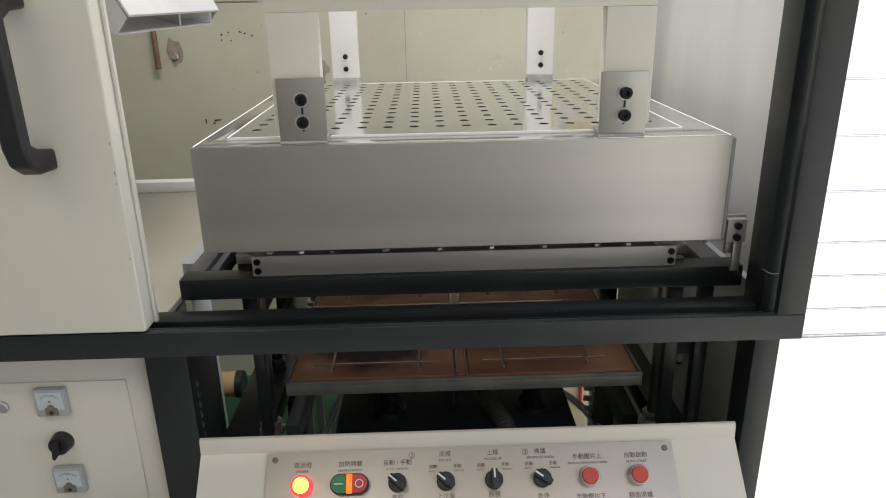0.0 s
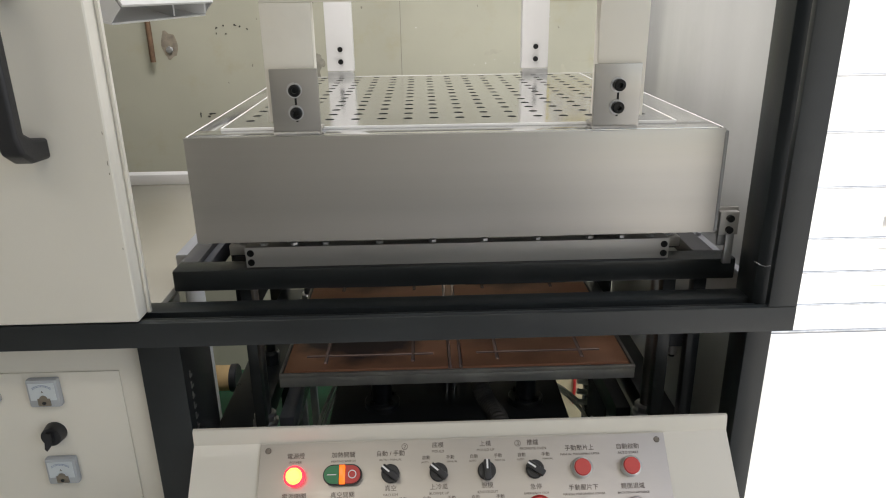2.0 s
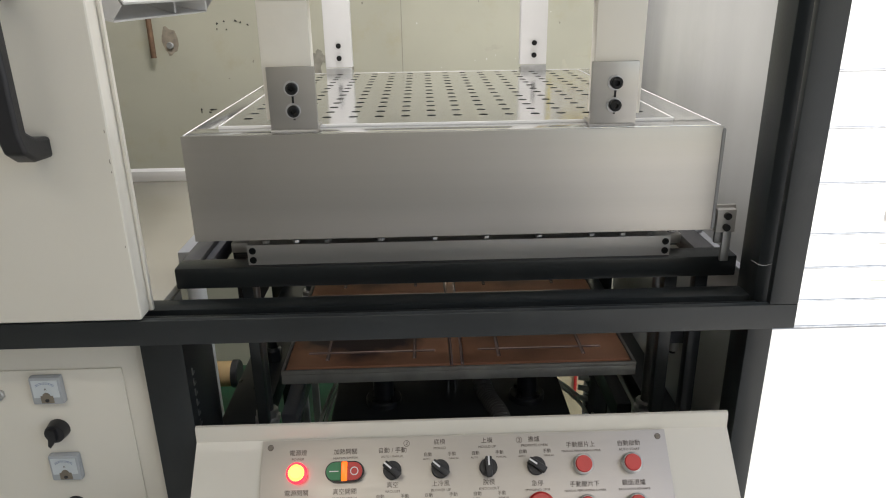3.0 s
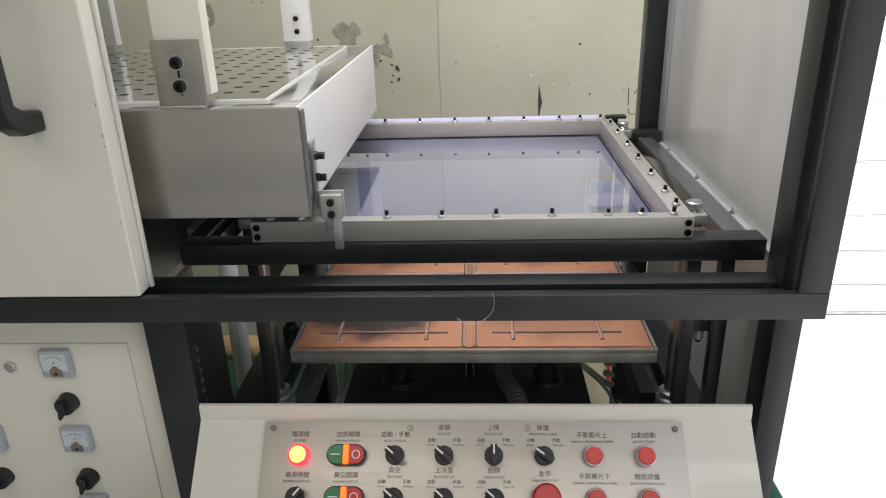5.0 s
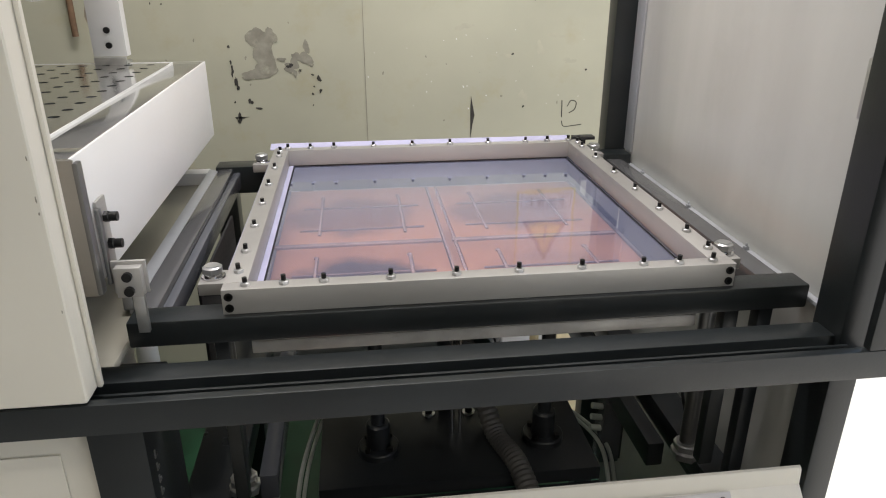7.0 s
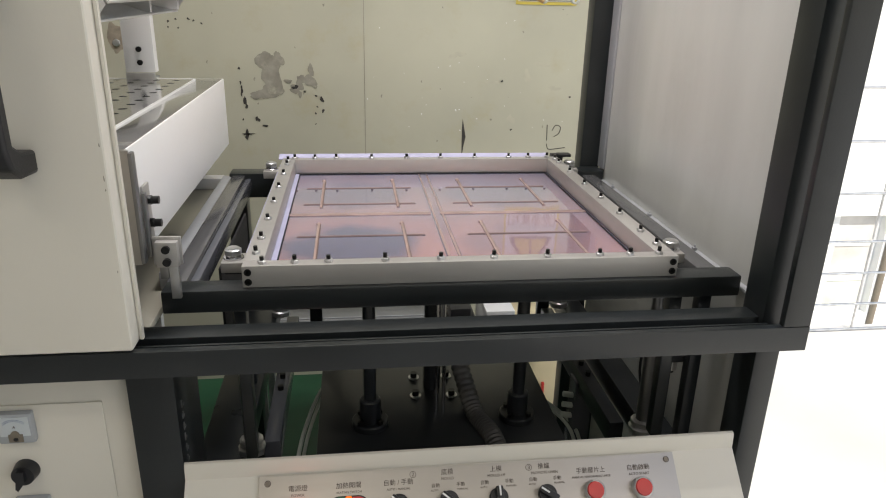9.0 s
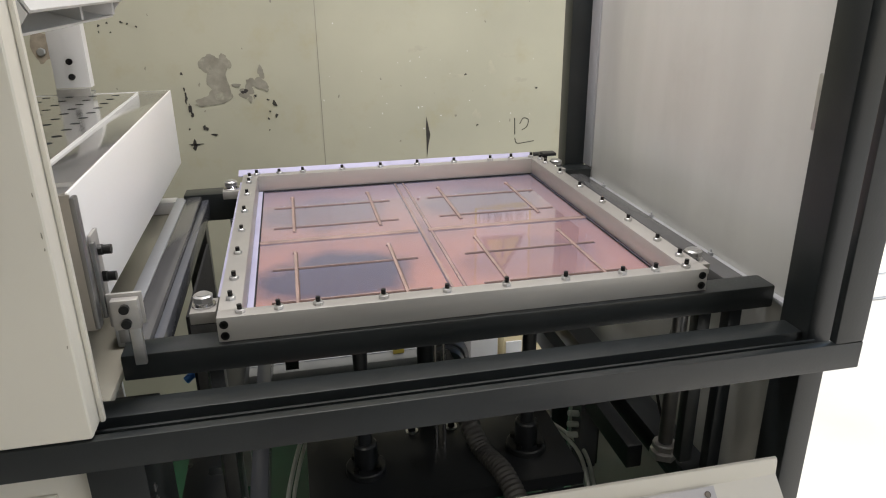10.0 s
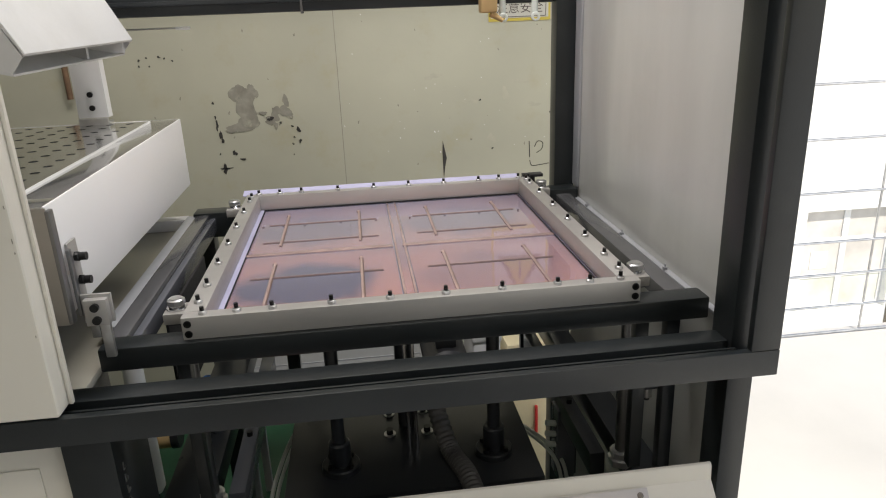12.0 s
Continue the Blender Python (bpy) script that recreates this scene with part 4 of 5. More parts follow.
# ---- the parts of the process ----
def build_heater():
    h = thing("heater", (0, 0.27, 1.095), "stainless box heater hung on a white frame, perforated top", "heater")
    X, Y0, Y1, Z0, Z1 = 0.359, -0.066, 0.634, 1.095, 1.240
    part("front_panel", boxes((-X - 0.002, X + 0.002, Y0 - 0.003, Y0, Z0 - 0.003, Z1 - 0.001), b=0.001), STAINLESS, h, "brushed stainless front panel")
    part("side_plate", boxes((X - 0.003, X, Y0 + 0.0005, Y1, Z0 + 0.005, Z1), b=0.001), SIDEPLATE, h)
    part("side_plate", boxes((-X, -X + 0.003, Y0 + 0.0005, Y1, Z0, Z1), b=0.001), SIDEPLATE, h)
    part("rear_plate", boxes((-X + 0.0032, X - 0.0032, Y1 - 0.003, Y1, Z0, Z1), b=0.001), BRIGHT, h)
    part("top_rim", boxes((-X + 0.0032, X - 0.0032, Y0 + 0.0005, -0.0225, Z1 - 0.003, Z1), (-X + 0.0032, X - 0.0032, 0.590, Y1 - 0.0032, Z1 - 0.003, Z1),
                          (-X + 0.0032, -0.305, -0.022, 0.5895, Z1 - 0.003, Z1), (0.305, X - 0.0032, -0.022, 0.5895, Z1 - 0.003, Z1), b=0.0005), MIRROR, h)
    # perforated sheet: each square cell is a plate with a round hole
    bm = bmesh.new()
    x0, x1, y0, y1, z = -0.314, 0.294, 0.0115, 0.5965, Z1 + 0.003
    cols, rows = 16, 13
    dx, dy = (x1 - x0) / cols, (y1 - y0) / rows
    n = 16
    for i in range(cols):
        for j in range(rows):
            cx, cy = x0 + dx * (i + 0.5), y0 + dy * (j + 0.5)
            r = 0.0070
            inner = [bm.verts.new((cx + r * math.cos(2 * math.pi * k / n), cy + r * math.sin(2 * math.pi * k / n), z)) for k in range(n)]
            low = [bm.verts.new((v.co.x, v.co.y, z - 0.003)) for v in inner]
            outer = []
            for k in range(n):
                a = 2 * math.pi * k / n
                ux, uy = math.cos(a), math.sin(a)
                t = 1 / max(abs(ux), abs(uy))
                outer.append(bm.verts.new((cx + dx / 2 * ux * t, cy + dy / 2 * uy * t, z)))
            for k in range(n):
                bm.faces.new((inner[k], inner[(k + 1) % n], outer[(k + 1) % n], outer[k]))
                bm.faces.new((inner[(k + 1) % n], inner[k], low[k], low[(k + 1) % n]))
    bmesh.ops.remove_doubles(bm, verts=bm.verts[:], dist=0.00005)
    part("perforated_top", bm, MIRROR, h, "bright perforated cover sheet")
    part("cover_border", boxes((-0.321, x0, -0.024, 0.600, Z1 + 0.0002, z), (x1, 0.306, -0.024, 0.600, Z1 + 0.0002, z), (x0, x1, -0.024, y0, Z1 + 0.0002, z), (x0, x1, y1, 0.600, Z1 + 0.0002, z), b=0), MIRROR, h)
    x0, x1, y0, y1 = -0.321, 0.306, -0.024, 0.600
    part("sheet_edge", boxes((x0 - 0.002, x0, y0, y1, Z1, z + 0.0005), (x1, x1 + 0.002, y0, y1, Z1, z + 0.0005), (x0, x1, y0 - 0.002, y0, Z1, z + 0.0005), (x0, x1, y1, y1 + 0.002, Z1, z + 0.0005), b=0), PALE, h, "caulked edge of the cover")
    part("core", boxes((-X + 0.004, X - 0.004, Y0 + 0.001, Y1 - 0.004, Z0 + 0.01, Z1 - 0.010), b=0), BLACK, h, "dark insulation inside")
    # hanging frames, front and rear
    for y0, fr, arms, half in ((-0.064, True, (-0.2110, 0.2110), 0.031), (0.585, False, (-0.2215, 0.2045), 0.028)):
        y1 = y0 + 0.030
        for x in arms:
            high = 0.085 if fr else 0.016
            br = part("bracket", boxes((x - half, x + half, y0 - 0.001, y0 + 0.005, Z1 + 0.0002, Z1 + high), (x - half, x + half, y0 + 0.005, y0 + 0.035, Z1 + 0.0035, Z1 + 0.008), b=0.0012), STAINLESS if fr else GALV, h, "steel angle bracket")
            ax = x + (math.copysign(0.005, x) if fr else 0)
            arm = part("hanger_arm", boxes((ax - half - 0.001, ax + half + 0.001, y0 + 0.0055, y1, Z1 + 0.0165, Z1 + (0.165 if fr else 0.50)), b=0.001), CREAM if fr else PALE, h, "white-painted hanger arm")
            if fr:
                for dz in (0.029, 0.058):
                    bm = bmesh.new()
                    ring(bm, (x, y0 - 0.0012, Z1 + dz), (0, -1, 0), 0.0074, 0.0100, 0.0015, 24)
                    part("washer", bm, GALV, br)
                    bm = bmesh.new()
                    ring(bm, (x + 0.001, y0 - 0.0012, Z1 + dz), (0, -1, 0), 0.0036, 0.0078, 0.0085, 20)
                    cyl(bm, (x + 0.001, y0 - 0.0012, Z1 + dz), (0, -1, 0), 0.0038, 0.003, 6)
                    part("bolt", bm, DARKBOLT, br)
                part("slot", boxes((x - 0.0005, x + 0.0022, y0 - 0.0018, y0 - 0.0008, Z1 + 0.017, Z1 + 0.068), b=0), DARKBOLT, br)
                part("weld_bead", one(pipe, [(x - half + k * 0.006, y0 - 0.002, Z1 + 0.002 + 0.0006 * (k % 2)) for k in range(11)], 0.0022, 8), ALU, br, "rough weld bead along the foot")
            else:
                for dz in (0.036, 0.062):
                    part("bolt", one(cyl, (x + 0.001, y0 + 0.0055, Z1 + dz), (0, -1, 0), 0.0055, 0.004, 16), DARKBOLT, arm)
        if fr:
            part("hanger_beam", boxes((arms[0] - half - 0.006, arms[1] + half + 0.006, y0 + 0.0055, y1, Z1 + 0.1651, Z1 + 0.28), b=0.001), CREAM, h, "white-painted hanger cross beam")
    # stop bracket at the front corner
    part("corner_angle", boxes((X + 0.0005, X + 0.006, Y0 - 0.004, Y0 + 0.010, Z0 - 0.002, Z1 - 0.004), b=0.0022), STEEL, h, "thin steel corner angle")
    part("corner_angle", boxes((X + 0.0042, X + 0.0085, Y0 + 0.019, Y0 + 0.029, Z0 + 0.0, Z0 + 0.085), b=0.0015), STEEL, h)
    st = part("stop_bracket", boxes((X + 0.0005, X + 0.004, Y0 + 0.030, Y0 + 0.058, Z0 - 0.005, Z0 + 0.090), (X + 0.0088, X + 0.045, Y0 + 0.0212, Y0 + 0.0255, Z0 - 0.012, Z0 + 0.026), b=0.001), ALU, h, "bright stop bracket")
    part("stop_block", boxes((X + 0.0145, X + 0.042, Y0 + 0.010, Y0 + 0.021, Z0 - 0.012, Z0 + 0.022), b=0.001), ALU, st)
    part("stop_finger", boxes((X + 0.028, X + 0.040, Y0 + 0.014, Y0 + 0.021, Z0 - 0.058, Z0 - 0.0122), b=0.001), GALV, st)
    part("finger_root", boxes((X + 0.0165, X + 0.0275, Y0 + 0.015, Y0 + 0.021, Z0 - 0.030, Z0 - 0.0122), b=0.001), STEEL, st)
    for dz in (0.038, 0.069):
        bm = bmesh.new()
        hexagon(bm, (X + 0.0042, Y0 + 0.045, Z0 + dz), (1, 0, 0), 0.0063, 0.006)
        cyl(bm, (X + 0.010, Y0 + 0.045, Z0 + dz), (1, 0, 0), 0.0052, 0.008, 16)
        part("bolt", bm, DARKBOLT, st)
    for dz in (-0.004, 0.013):
        part("bolt", one(cyl, (X + 0.0285, Y0 + 0.0100, Z0 + dz), (0, -1, 0), 0.0052, 0.005, 16), DARKBOLT, st)
    return h


def build_clamp():
    c = thing("clamp_frame", (0, 0.33, 1.031), "milled aluminium clamp frame with socket screws", "clamp frame")
    z0, z1 = 1.0312, 1.063
    Y0, Y1, X = -0.008, 0.657, 0.318
    part("front_bar", boxes((-X, X, Y0, 0.014, z0, z1), b=0.001), ALU, c)
    part("rear_bar", boxes((-X, X, Y1 - 0.022, Y1, z0, z1), b=0.001), ALU, c)
    part("side_bar", boxes((-X, -X + 0.028, 0.0142, Y1 - 0.0222, z0, z1), b=0.001), ALU, c)
    part("side_bar", boxes((X - 0.028, X, 0.0142, Y1 - 0.0222, z0, z1), b=0.001), ALU, c)
    # end bolts on the front bar
    for x in (-0.310, 0.310):
        for z in (1.054, 1.0395):
            bm = bmesh.new()
            cyl(bm, (x, Y0 - 0.0002, z), (0, -1, 0), 0.0052, 0.0012, 20)
            cyl(bm, (x, Y0 - 0.0014, z), (0, 1, 0), 0.0028, 0.0005, 6)
            part("end_bolt", bm, DARKBOLT, c)
    # set screws with nuts round the frame
    bm = bmesh.new()
    hexagon(bm, (0, 0, 0), (0, 0, 1), 0.0062, 0.0048)
    nut = finish("nut", bm, GALV)
    bm = bmesh.new()
    cyl(bm, (0, 0, 0.0048), (0, 0, 1), 0.0030, 0.0062, 14)
    screw = finish("set_screw", bm, DARKBOLT)
    at = [(x, 0.003) for x in (-0.291, -0.246, -0.199, -0.119, -0.039, 0.039, 0.119, 0.199, 0.246, 0.291)]
    at += [(x, Y1 - 0.011) for x in (-0.291, -0.246, -0.199, -0.119, -0.039, 0.039, 0.119, 0.199, 0.246, 0.291)]
    at += [(s * 0.304, y) for s in (-1, 1) for y in (0.043, 0.107, 0.202, 0.302, 0.402, 0.505, 0.590, 0.624)]
    rnd = random.Random(4)
    for x, y in at:
        m = Matrix.Translation((x, y, z1)) @ pose(0, 0, 0, rnd.uniform(-2, 2), rnd.uniform(-2, 2), rnd.uniform(0, 60))
        n = shared("nut", nut, c, m)
        shared("set_screw", screw, c, m @ Matrix.Translation((0, 0, rnd.uniform(-0.001, 0.001))))
    # corner lugs with big hex bolts
    for x, y in ((-0.340, 0.066), (0.336, 0.060), (-0.340, 0.612), (0.336, 0.612)):
        s = 1 if x > 0 else -1
        lug = part("corner_lug", boxes((x - 0.0160, x + 0.0160, y - 0.021, y + 0.021, 1.032, 1.048), b=0.0015), ALU, c, "aluminium corner lug")
        bm = bmesh.new()
        hexagon(bm, (x, y, 1.0546), (0, 0, 1), 0.0128, 0.009)
        cyl(bm, (x, y, 1.0635), (0, 0, 1), 0.0085, 0.0012, 20)
        part("hex_bolt", bm, GALV, lug)
        bm = bmesh.new()
        ring(bm, (x, y, 1.0481), (0, 0, 1), 0.006, 0.0150, 0.0026, 28)
        ring(bm, (x, y, 1.0508), (0, 0, 1), 0.006, 0.0112, 0.0036, 28)
        part("washer", bm, CHROME, lug, "flat and spring washers")
        part("lug_spacer", boxes((x - 0.012, x + 0.012, y - 0.014, y + 0.014, 1.0275, 1.0318), b=0.001), BLACK, lug)
    part("hinge_block", boxes((0.306, 0.334, Y1 + 0.0005, Y1 + 0.018, 1.040, 1.068), (0.320, 0.350, Y1 - 0.012, Y1 + 0.012, 1.0635, 1.070), b=0.001), PLASTIC, c, "small black hinge block")

    sheet = solid("plastic_sheet", one(bmesh.ops.create_grid, x_segments=8, y_segments=8, size=0.5, matrix=Matrix.Translation((0, 0.332, 1.0296)) @ Matrix.Diagonal((0.634, 0.6150, 1, 1))), FILM, "glossy lilac-tinted clear plastic sheet held in the clamp frame", "plastic sheet")
    part("sheet_edge", one(prism, [(0.6575, 1.0585), (0.6575, 1.060), (0.682, 1.0665), (0.6825, 1.065)], "x", -0.328, 0.300), LILAC, sheet, "loose lilac edge of the sheet")
    part("sheet_edge", boxes((-0.3255, -0.319, 0.09, 0.655, 1.046, 1.0475), b=0), LILAC, sheet)
    part("sheet_edge", boxes((-0.2898, -0.2815, 0.020, 0.632, 1.0306, 1.0318), b=0), LILAC, sheet, "folded milky edge along the side bar")
    # dark strips along the inner sides of the frame
    part("dark_strip", boxes((-0.2813, -0.2792, 0.016, 0.632, 1.0302, 1.0312), b=0), RUBBER, c, "thin dark strip under the bar")
    part("dark_strip", boxes((0.2838, 0.2862, 0.016, 0.632, 1.0302, 1.0312), b=0), RUBBER, c)
    part("dark_strip", boxes((-0.2790, 0.2836, 0.630, 0.6325, 1.0302, 1.0312), b=0), RUBBER, c)


def build_mould():
    m = thing("mould", (0, 0.32, 0.80), "copper-faced four-panel mould in a grey metal tray", "mould")
    top = 0.825
    X, Y0, Y1 = 0.297, 0.032, 0.640
    part("tray", boxes((-X, X, Y0, Y1, 0.800, 0.818), b=0.002), TRAY, m, "worn grey metal tray")
    part("tray_rim", boxes((-X, X, Y0, Y0 + 0.005, 0.8182, top), b=0.001), TRAY, m)
    part("tray_rim", boxes((-X, -X + 0.005, Y0 + 0.0052, Y1, 0.8182, top), b=0.001), TRAY, m)
    part("tray_rim", boxes((X - 0.005, X, Y0 + 0.0052, Y1, 0.8182, top), b=0.001), TRAY, m)
    cols = ((-0.288, -0.016, (-0.2245, -0.0765)), (0.008, 0.288, (0.068, 0.2135)))
    rows = ((0.044, 0.319, (0.090, 0.206), (0.064, 0.271)), (0.335, 0.630, (0.396, 0.512), (0.371, 0.574)))
    for x0, x1, vs in cols:
        for y0, y1, hs, (a, b) in rows:
            cx, cy = (x0 + x1) / 2, (y0 + y1) / 2
            bm = one(box, x0, x1, y0, y1, 0.8182, top, b=0.002)
            q = part("copper_plate", bm, COPPERS[(0 if x0 < -0.1 else 2) + (0 if y0 < 0.2 else 1)], m)
            # the plate's own origin lies in its middle
            q.data.transform(Matrix.Translation((0 - cx, 0.32 - cy, 0.80 - top)))
            q.location = (cx, cy - 0.32, top - 0.80)
            q["base"] = (cx, cy, top)
            # thin dark strips beside the ribs stand in for the ribs' shadow
            for v in vs:
                part("rib_shade", boxes((v + 0.0018, v + 0.0040, a, b, top - 0.0005, top + 0.0009), b=0), RIB_SHADE, m, "dark strip painted in as shade beside the rib")
                part("rib", one(box, v - 0.0023, v + 0.0023, a, b, top - 0.0005, top + 0.0030, b=0.0010), COPPER_RIB, m)
                part("rib_pin", one(rounded_cyl, (v, b, top - 0.0005), (0, 0, 1), 0.0042, 0.0038, 16, 0.0012), COPPER_RIB, m, "worn round pin at the rib's end")
            for hh in hs:
                part("rib_shade", boxes((vs[0] - 0.034, vs[1] + 0.036, hh - 0.0034, hh - 0.0008, top - 0.0005, top + 0.0010), b=0), RIB_SHADE, m)
                part("rib", one(box, vs[0] - 0.034, vs[1] + 0.036, hh - 0.0013, hh + 0.0013, top - 0.0005, top + 0.0024, b=0.0008), COPPER_RIB, m)
        part("divider", one(box, x0 - 0.008, x1 - 0.002, 0.321, 0.333, 0.8182, top + 0.0022, b=0.001), COPPER_RIB, m, "raised copper bar between the panels")
    part("divider", one(box, -0.0145, -0.0105, 0.045, 0.630, 0.8182, top + 0.0015, b=0.001), COPPER_RIB, m)
    part("divider", one(box, 0.0025, 0.0065, 0.045, 0.630, 0.8182, top + 0.0015, b=0.001), COPPER_RIB, m)
    part("floor_strip", boxes((-0.0104, 0.0024, 0.045, 0.630, 0.8182, 0.8235), b=0), COPPERS[2], m)
    part("border", boxes((-X + 0.006, -0.2885, 0.038, Y1 - 0.002, 0.8182, 0.822), (0.2885, X - 0.006, 0.038, Y1 - 0.002, 0.8182, 0.822), (-0.2885, 0.2885, 0.038, 0.0435, 0.8182, 0.822), b=0), COPPERS[2], m, "lower copper border round the panels")
    # what rides under the tray
    for x in (-0.14, 0.138):
        part("guide_rod", one(cyl, (x, 0.185, 0.43), (0, 0, 1), 0.0115, 0.37, 20), BLACK, m)
    part("ram", one(cyl, (-0.012, 0.31, 0.45), (0, 0, 1), 0.017, 0.35, 24), BLACK, m)
    part("mounting_pad", one(cyl, (-0.012, 0.31, 0.780), (0, 0, 1), 0.035, 0.02, 24), BLACK, m)
    part("knob", one(cyl, (0.005, 0.245, 0.775), (0, 0, 1), 0.020, 0.025, 20), BRASS, m)
    for x in (-0.014, 0.000):
        part("tie_stud", one(cyl, (x, 0.216, 0.452), (0, 0, 1), 0.0035, 0.349, 12), CHROME, m)
    part("stud_nut", one(hexagon, (-0.007, 0.216, 0.448), (0, 0, 1), 0.013, 0.008), GALV, m)
    return m


def build_under():
    p = thing("base_plate", (0, 0.33, 0.6), "thick black lifting base plate with flanged bushings", "base plate")
    part("plate", boxes((-0.236, 0.212, 0.10, 0.47, 0.640, 0.665), b=0.002), BLACK, p)
    part("front_beam", boxes((-0.236, 0.212, 0.060, 0.0995, 0.56, 0.640), b=0.003), BLACK, p)
    for x in (-0.14, 0.138):
        bm = bmesh.new()
        rounded_cyl(bm, (x, 0.185, 0.6652), (0, 0, 1), 0.034, 0.012, 28, 0.002)
        rounded_cyl(bm, (x, 0.185, 0.677), (0, 0, 1), 0.0195, 0.045, 24, 0.003)
        bu = part("bushing", bm, BLACK, p, "black flanged bushing")
        for k in range(4):
            a = radians(45 + 90 * k)
            part("bolt", one(cyl, (x + 0.026 * math.cos(a), 0.185 + 0.026 * math.sin(a), 0.677), (0, 0, 1), 0.0048, 0.007, 12), DARKBOLT, bu)
    for x, y in ((-0.048, 0.275), (0.024, 0.272), (-0.046, 0.345), (0.022, 0.345)):
        bm = bmesh.new()
        cyl(bm, (x, y, 0.6652), (0, 0, 1), 0.0115, 0.002, 18)
        bo = part("nut", bm, GALV, p)
        part("bolt", one(cyl, (x, y, 0.667), (0, 0, 1), 0.0065, 0.010, 14), DARKBOLT, bo)
    for s in (-1, 1):
        a = thing("lift_link", (s * 0.28, 0.3, 0.66), "dark steel side link with bolts", "link")
        part("arm", boxes((s * 0.312 - 0.014, s * 0.312 + 0.014, 0.12, 0.62, 0.640, 0.685), b=0.003), BLUEGREY if s < 0 else BLACK, a)
        for y in (0.29, 0.335):
            part("bolt", one(cyl, (s * 0.312, y, 0.685), (0, 0, 1), 0.006, 0.009, 14), DARKBOLT, a)
    hose = thing("vacuum_hose", (0.07, 0.2, 0.6), "grey braided corrugated vacuum hose", "hose")
    line = arc([(0.022, 0.345, 0.775), (0.035, 0.29, 0.745), (0.058, 0.20, 0.672), (0.080, 0.115, 0.668), (0.092, 0.03, 0.63), (0.09, -0.01, 0.55)], 22)
    part("tube", one(pipe, line, 0.0165, 14, 0.12), GREYHOSE, hose)
    cable = thing("cable", (0.36, 0.1, 0.75), "thin black hanging cable", "cable")
    part("wire", one(pipe, arc([(0.362, 0.12, 0.93), (0.352, 0.13, 0.85), (0.352, 0.14, 0.78), (0.368, 0.13, 0.70), (0.372, 0.12, 0.64)], 10), 0.0025, 8), CABLE, cable)
    val = thing("air_valve", (0.362, 0.05, 0.85), "small blue and grey air regulator", "regulator")
    part("body", boxes((0.345, 0.378, 0.035, 0.062, 0.855, 0.905), b=0.004), BLUEGREY, val)
    part("knob", one(rounded_cyl, (0.362, 0.048, 0.838), (0, 0, 1), 0.009, 0.017, 18), GALV, val)
    part("cap", one(rounded_cyl, (0.362, 0.048, 0.832), (0, 0, 1), 0.005, 0.006, 14), PLASTIC, val)
    for x, r in ((-0.265, 0.004), (-0.255, 0.0035)):
        t = thing("air_tube", (x, 0.3, 0.2), "milky clear air tube", "tube", "air tubes")
        part("tube", one(pipe, arc([(x - 0.02, 0.18, 0.55), (x - 0.005, 0.26, 0.60), (x + 0.03, 0.38, 0.63), (x + 0.09, 0.50, 0.62)], 14), r, 8), CLEARHOSE, t)
    for x in (0.270, 0.282):
        t = thing("air_tube", (x, 0.3, 0.2), "milky clear air tube", "tube", "air tubes")
        part("tube", one(pipe, arc([(x + 0.01, 0.20, 0.50), (x + 0.02, 0.30, 0.545), (x - 0.02, 0.40, 0.555), (x - 0.06, 0.50, 0.53)], 12), 0.004, 8), CLEARHOSE, t)
    va = thing("solenoid_valve", (0.30, 0.315, 0.55), "grey box valve with small fittings", "valve")
    part("body", boxes((0.292, 0.330, 0.30, 0.345, 0.50, 0.66), b=0.003), BLUEGREY, va)
    part("lid", boxes((0.330, 0.334, 0.302, 0.343, 0.505, 0.655), b=0.001), CHARCOAL, va)
    for z in (0.575, 0.60, 0.625):
        part("fitting", one(cyl, (0.292, 0.312, z), (-1, 0, 0.2), 0.006, 0.022, 12), CLEARHOSE, va)
    for s, x in ((1, 0.255), (-1, -0.255)):
        b = thing("terminal_block", (x, 0.0, 0.65), "small grey clamp block with a screw", "clamp block")
        part("block", boxes((x - 0.014, x + 0.014, 0.0, 0.022, 0.6505, 0.692), b=0.002), CHARCOAL, b)
        part("screw", one(rounded_cyl, (x, 0.0, 0.676), (0, -1, 0), 0.005, 0.004, 12), GALV, b)
    drop = thing("drain_pipe", (-0.70, 0.85, 0.18), "white plastic pipe with capped lower end behind the side table", "pipe")
    part("pipe", one(cyl, (-0.703, 0.85, 0.195), (0, 0, 1), 0.026, 0.74, 24), WHITE, drop)
    part("wall_bracket", boxes((-0.712, -0.694, 0.876, 1.5195, 0.66, 0.69), b=0.002), GALV, drop, "steel arm that holds the pipe to the wall")
    part("cap", one(cyl, (-0.703, 0.85, 0.195), (0, 0, -1), 0.026, 0.018, 24, 0.016), WHITE, drop)
    # things behind, seen under the bed
    tank = thing("vacuum_pipe", (-0.9, 1.05, 0), "tan horizontal pipe with a black end cap on low stands", "pipe")
    part("pipe", one(cyl, (-1.15, 1.05, 0.235), (1, 0, 0), 0.042, 0.455, 28), TAN, tank)
    part("end_cap", one(rounded_cyl, (-0.6948, 1.05, 0.235), (1, 0, 0), 0.046, 0.022, 28, 0.004), PLASTIC, tank, "black end cap")
    part("stand", boxes((-1.10, -1.06, 1.02, 1.08, 0.0, 0.195)), BLACK, tank)
    part("stand", boxes((-0.80, -0.76, 1.02, 1.08, 0.0, 0.195)), BLACK, tank)
    bench = thing("low_bench", (-0.2, 0.94, 0), "low steel bench with a pale grey sheet top", "bench")
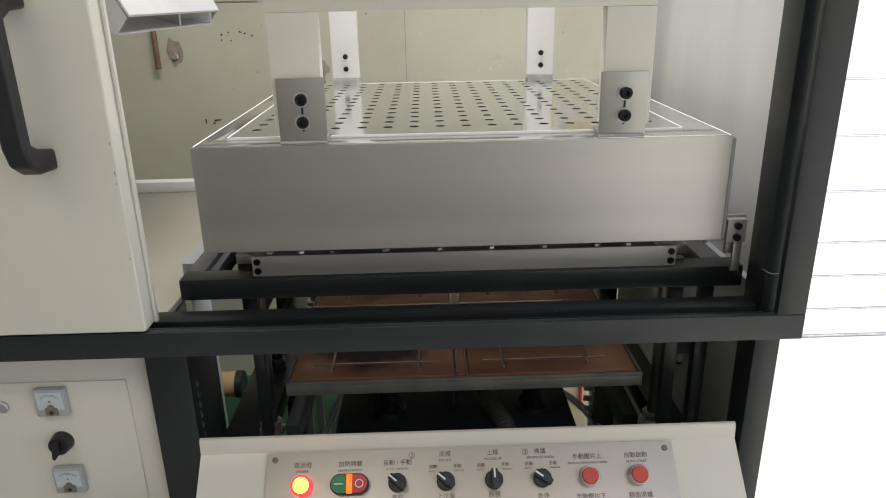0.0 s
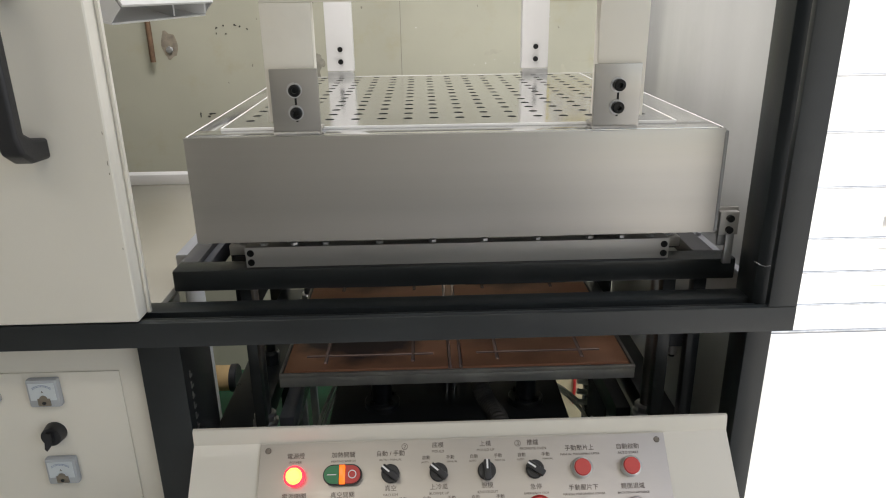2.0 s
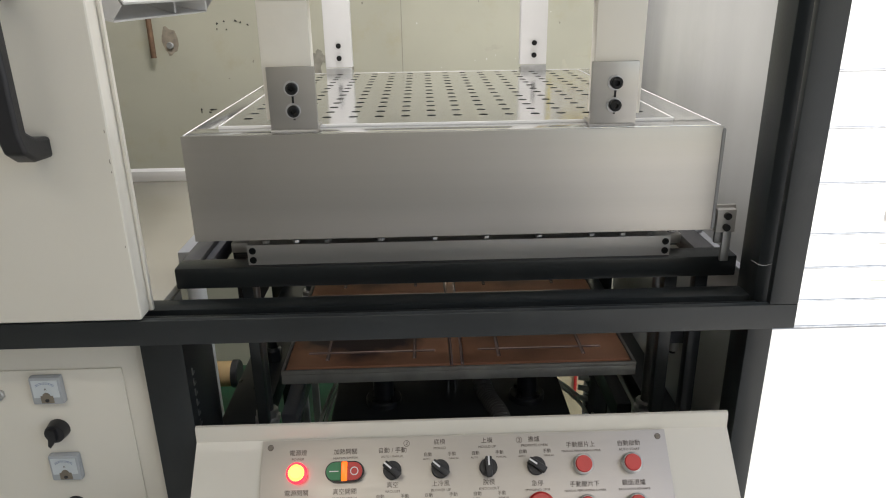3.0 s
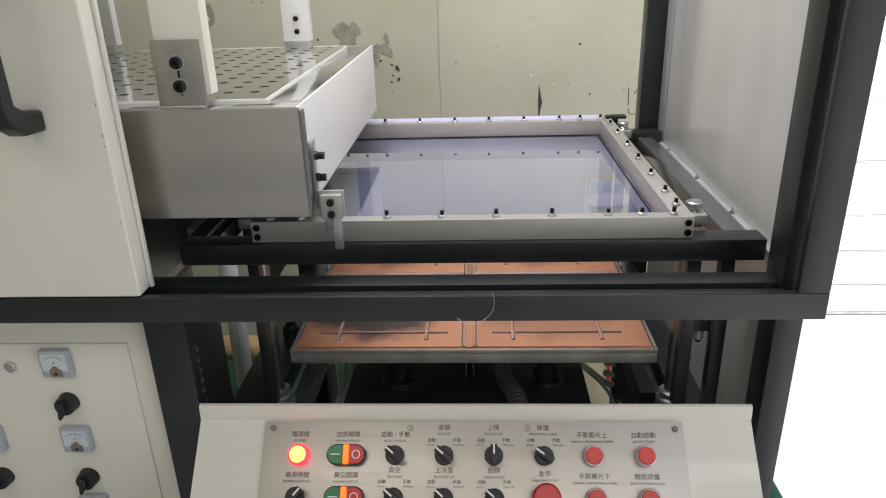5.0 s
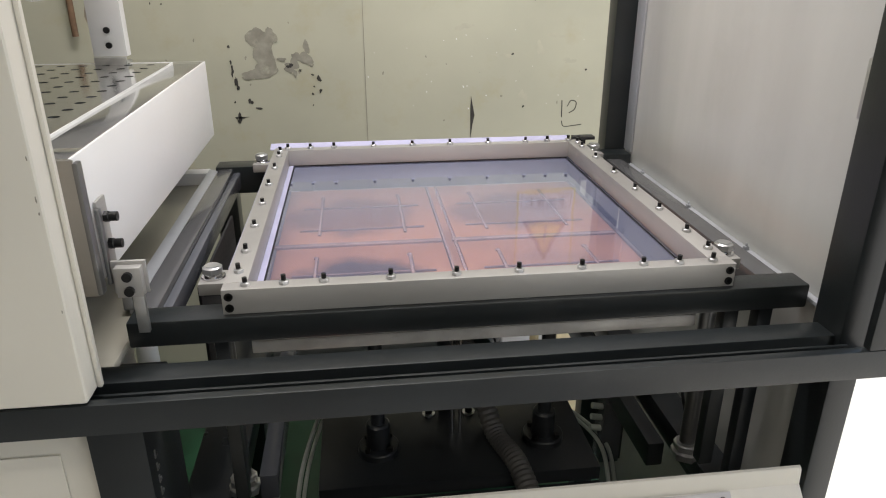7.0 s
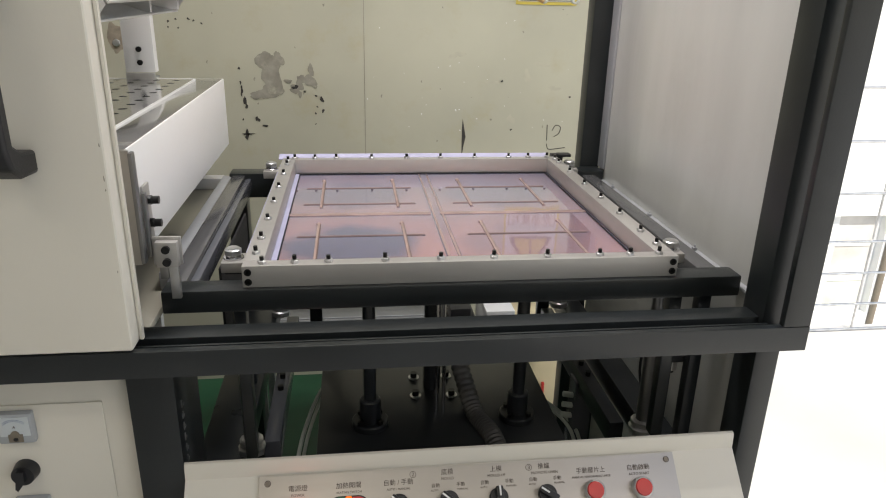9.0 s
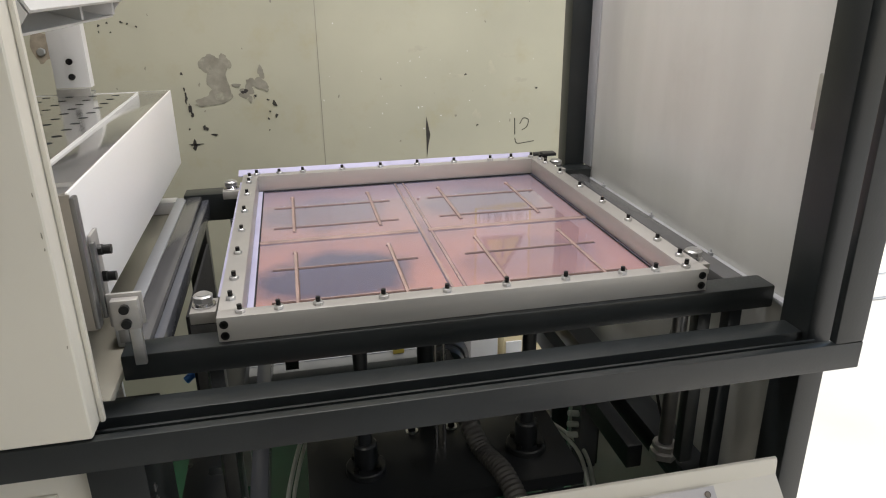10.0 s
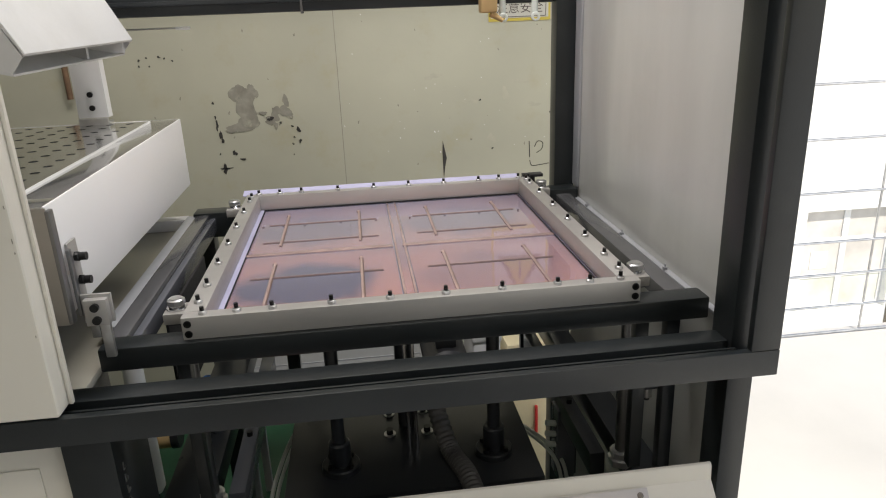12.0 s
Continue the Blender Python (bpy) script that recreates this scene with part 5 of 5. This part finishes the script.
    part("top", boxes((-0.46, 0.07, 0.82, 1.07, 0.475, 0.50), b=0.003), PUMPGREY, bench)
    for y in (0.862, 0.915, 0.98):
        part("seam", boxes((-0.455, 0.065, y, y + 0.004, 0.5002, 0.5030), b=0.001), GREYPAINT, bench, "paler folded seam of the top")
    for x in (-0.44, 0.03):
        for y in (0.84, 1.03):
            part("leg", boxes((x, x + 0.022, y, y + 0.022, 0.0, 0.4748), b=0.002), GREYPAINT, bench)
    tag = thing("yellow_tag", (0.012, 0.85, 0.5), "small yellow tag standing on the bench", "tag")
    part("plate", boxes((-0.004, 0.026, 0.842, 0.850, 0.5036, 0.555), b=0.002), YELLOW, tag)
    motor = thing("pump_motor", (0.135, 0.95, 0), "dark ribbed electric motor beside the pump", "motor")
    part("barrel", one(rounded_cyl, (0.135, 1.10, 0.47), (0, -1, 0), 0.068, 0.27, 32, 0.012), PLASTIC, motor)
    part("fan_cover", one(rounded_cyl, (0.135, 0.83, 0.47), (0, -1, 0), 0.050, 0.025, 28, 0.008), BLACK, motor)
    part("terminal_box", boxes((0.105, 0.165, 0.86, 0.95, 0.535, 0.575), b=0.006), PLASTIC, motor)
    part("stand", boxes((0.085, 0.185, 0.85, 1.08, 0.0, 0.405), b=0.004), BLACK, motor)
    tub = thing("white_box", (0.25, 0.95, 0), "plain white box standing on the floor", "box")
    part("body", boxes((0.212, 0.290, 0.86, 1.05, 0.0, 0.545), b=0.004), WHITE, tub)
    part("lid", boxes((0.209, 0.293, 0.857, 1.053, 0.5452, 0.565), b=0.003), WHITE, tub)
    carton = thing("carton", (0.38, 0.95, 0), "pale yellow carton with a dark red corner", "carton")
    part("box", boxes((0.318, 0.455, 0.90, 1.12, 0.0, 0.505), b=0.003), CARTON, carton)
    part("red_flap", boxes((0.400, 0.408, 0.890, 0.8995, 0.20, 0.30), b=0.001), RED, carton)
    part("paper", boxes((0.325, 0.37, 0.893, 0.8985, 0.38, 0.47), b=0.0), WHITE, carton)
    blue = thing("air_tube", (-0.39, 0.33, 0.55), "bright blue air tube behind the guide column", "tube", "air tubes")
    part("tube", one(pipe, arc([(-0.380, 0.335, 0.70), (-0.386, 0.332, 0.66), (-0.396, 0.335, 0.61), (-0.410, 0.33, 0.54)], 10), 0.0042, 10), BLUE, blue)
    bm = bmesh.new()
    fit_ = thing("pipe_fitting", (-0.375, 0.30, 0.7), "cluster of black pipe fittings", "fitting")
    hexagon(bm, (-0.372, 0.30, 0.7005), (0, 0, 1), 0.018, 0.03)
    cyl(bm, (-0.372, 0.30, 0.73), (0, 0, 1), 0.010, 0.05, 14)
    cyl(bm, (-0.372, 0.30, 0.755), (-1, 0, 0), 0.009, 0.04, 14)
    part("elbow", bm, BLACK, fit_)
    clip = thing("blue_clip", (-0.456, 0.70, 0.58), "small blue plastic tube clip", "clip")
    part("jaw", one(pipe, arc([(-0.453, 0.70, 0.583), (-0.474, 0.69, 0.602), (-0.497, 0.685, 0.588)], 6), 0.009, 10), BLUE, clip)


def build_thread():
    th = thing("plastic_thread", (0, 0, 0), "fine loose white plastic thread", "thread")
    part("strand", one(pipe, arc([(-0.034, 0.0, -0.030), (-0.022, -0.004, -0.036), (-0.004, -0.002, -0.034), (0.010, 0.0, -0.022), (0.013, -0.004, -0.004), (0.010, -0.006, 0.010)], 6), 0.00028, 6), THREAD, th)
    return th


build_room()
build_frame()
build_nozzle()
build_door()
build_cabinet()
build_console()
heater = build_heater()
build_clamp()
mould = build_mould()
build_under()
thread = build_thread()


def motions():
    base = Vector(heater["base"])
    walk(heater, [(t, pose(base.x + x, base.y, base.z)) for t, x in (
        (0, -0.004), (2.8, -0.004), (3.0, -0.010), (3.3, -0.069), (3.7, -0.183), (4.0, -0.271), (4.3, -0.360), (4.5, -0.424), (4.75, -0.502), (5.0, -0.574),
        (5.25, -0.646), (5.5, -0.705), (5.7, -0.725), (6.0, -0.742), (6.5, -0.773), (6.8, -0.785), (7.0, -0.788), (8.0, -0.789), (12, -0.789))])
    walk(thread, [(t, pose(x, y, z)) for t, x, y, z in (
        (0, 0.425, -0.128, 1.10), (2.9, 0.425, -0.128, 1.10), (3.7, 0.25, -0.10, 1.04), (4.3, 0.137, -0.16, 1.04), (4.6, 0.101, -0.16, 1.015), (4.9, 0.023, -0.16, 1.015), (5.2, 0.015, -0.16, 1.019), (5.4, -0.01, -0.16, 1.029), (5.6, -0.001, -0.16, 1.033), (5.8, 0.009, -0.16, 1.032), (6, -0.002, -0.16, 1.078), (6.2, 0.041, -0.16, 1.117), (6.6, 0.30, -0.3, 0.6), (7.0, 0.32, -0.45, 0.05), (8.0, 0.32, -0.45, 0.05), (12, 0.32, -0.45, 0.05))])
    base = Vector(mould["base"])
    walk(mould, [(t, pose(base.x, base.y, base.z + z)) for t, z in (
        (0, 0), (5.6, 0), (5.8, 0), (6.0, 0.010), (6.25, 0.042), (6.5, 0.080), (6.75, 0.117), (7.0, 0.153), (7.2, 0.179), (7.4, 0.197), (7.6, 0.2032), (7.9, 0.2040), (12, 0.2040))])


motions()
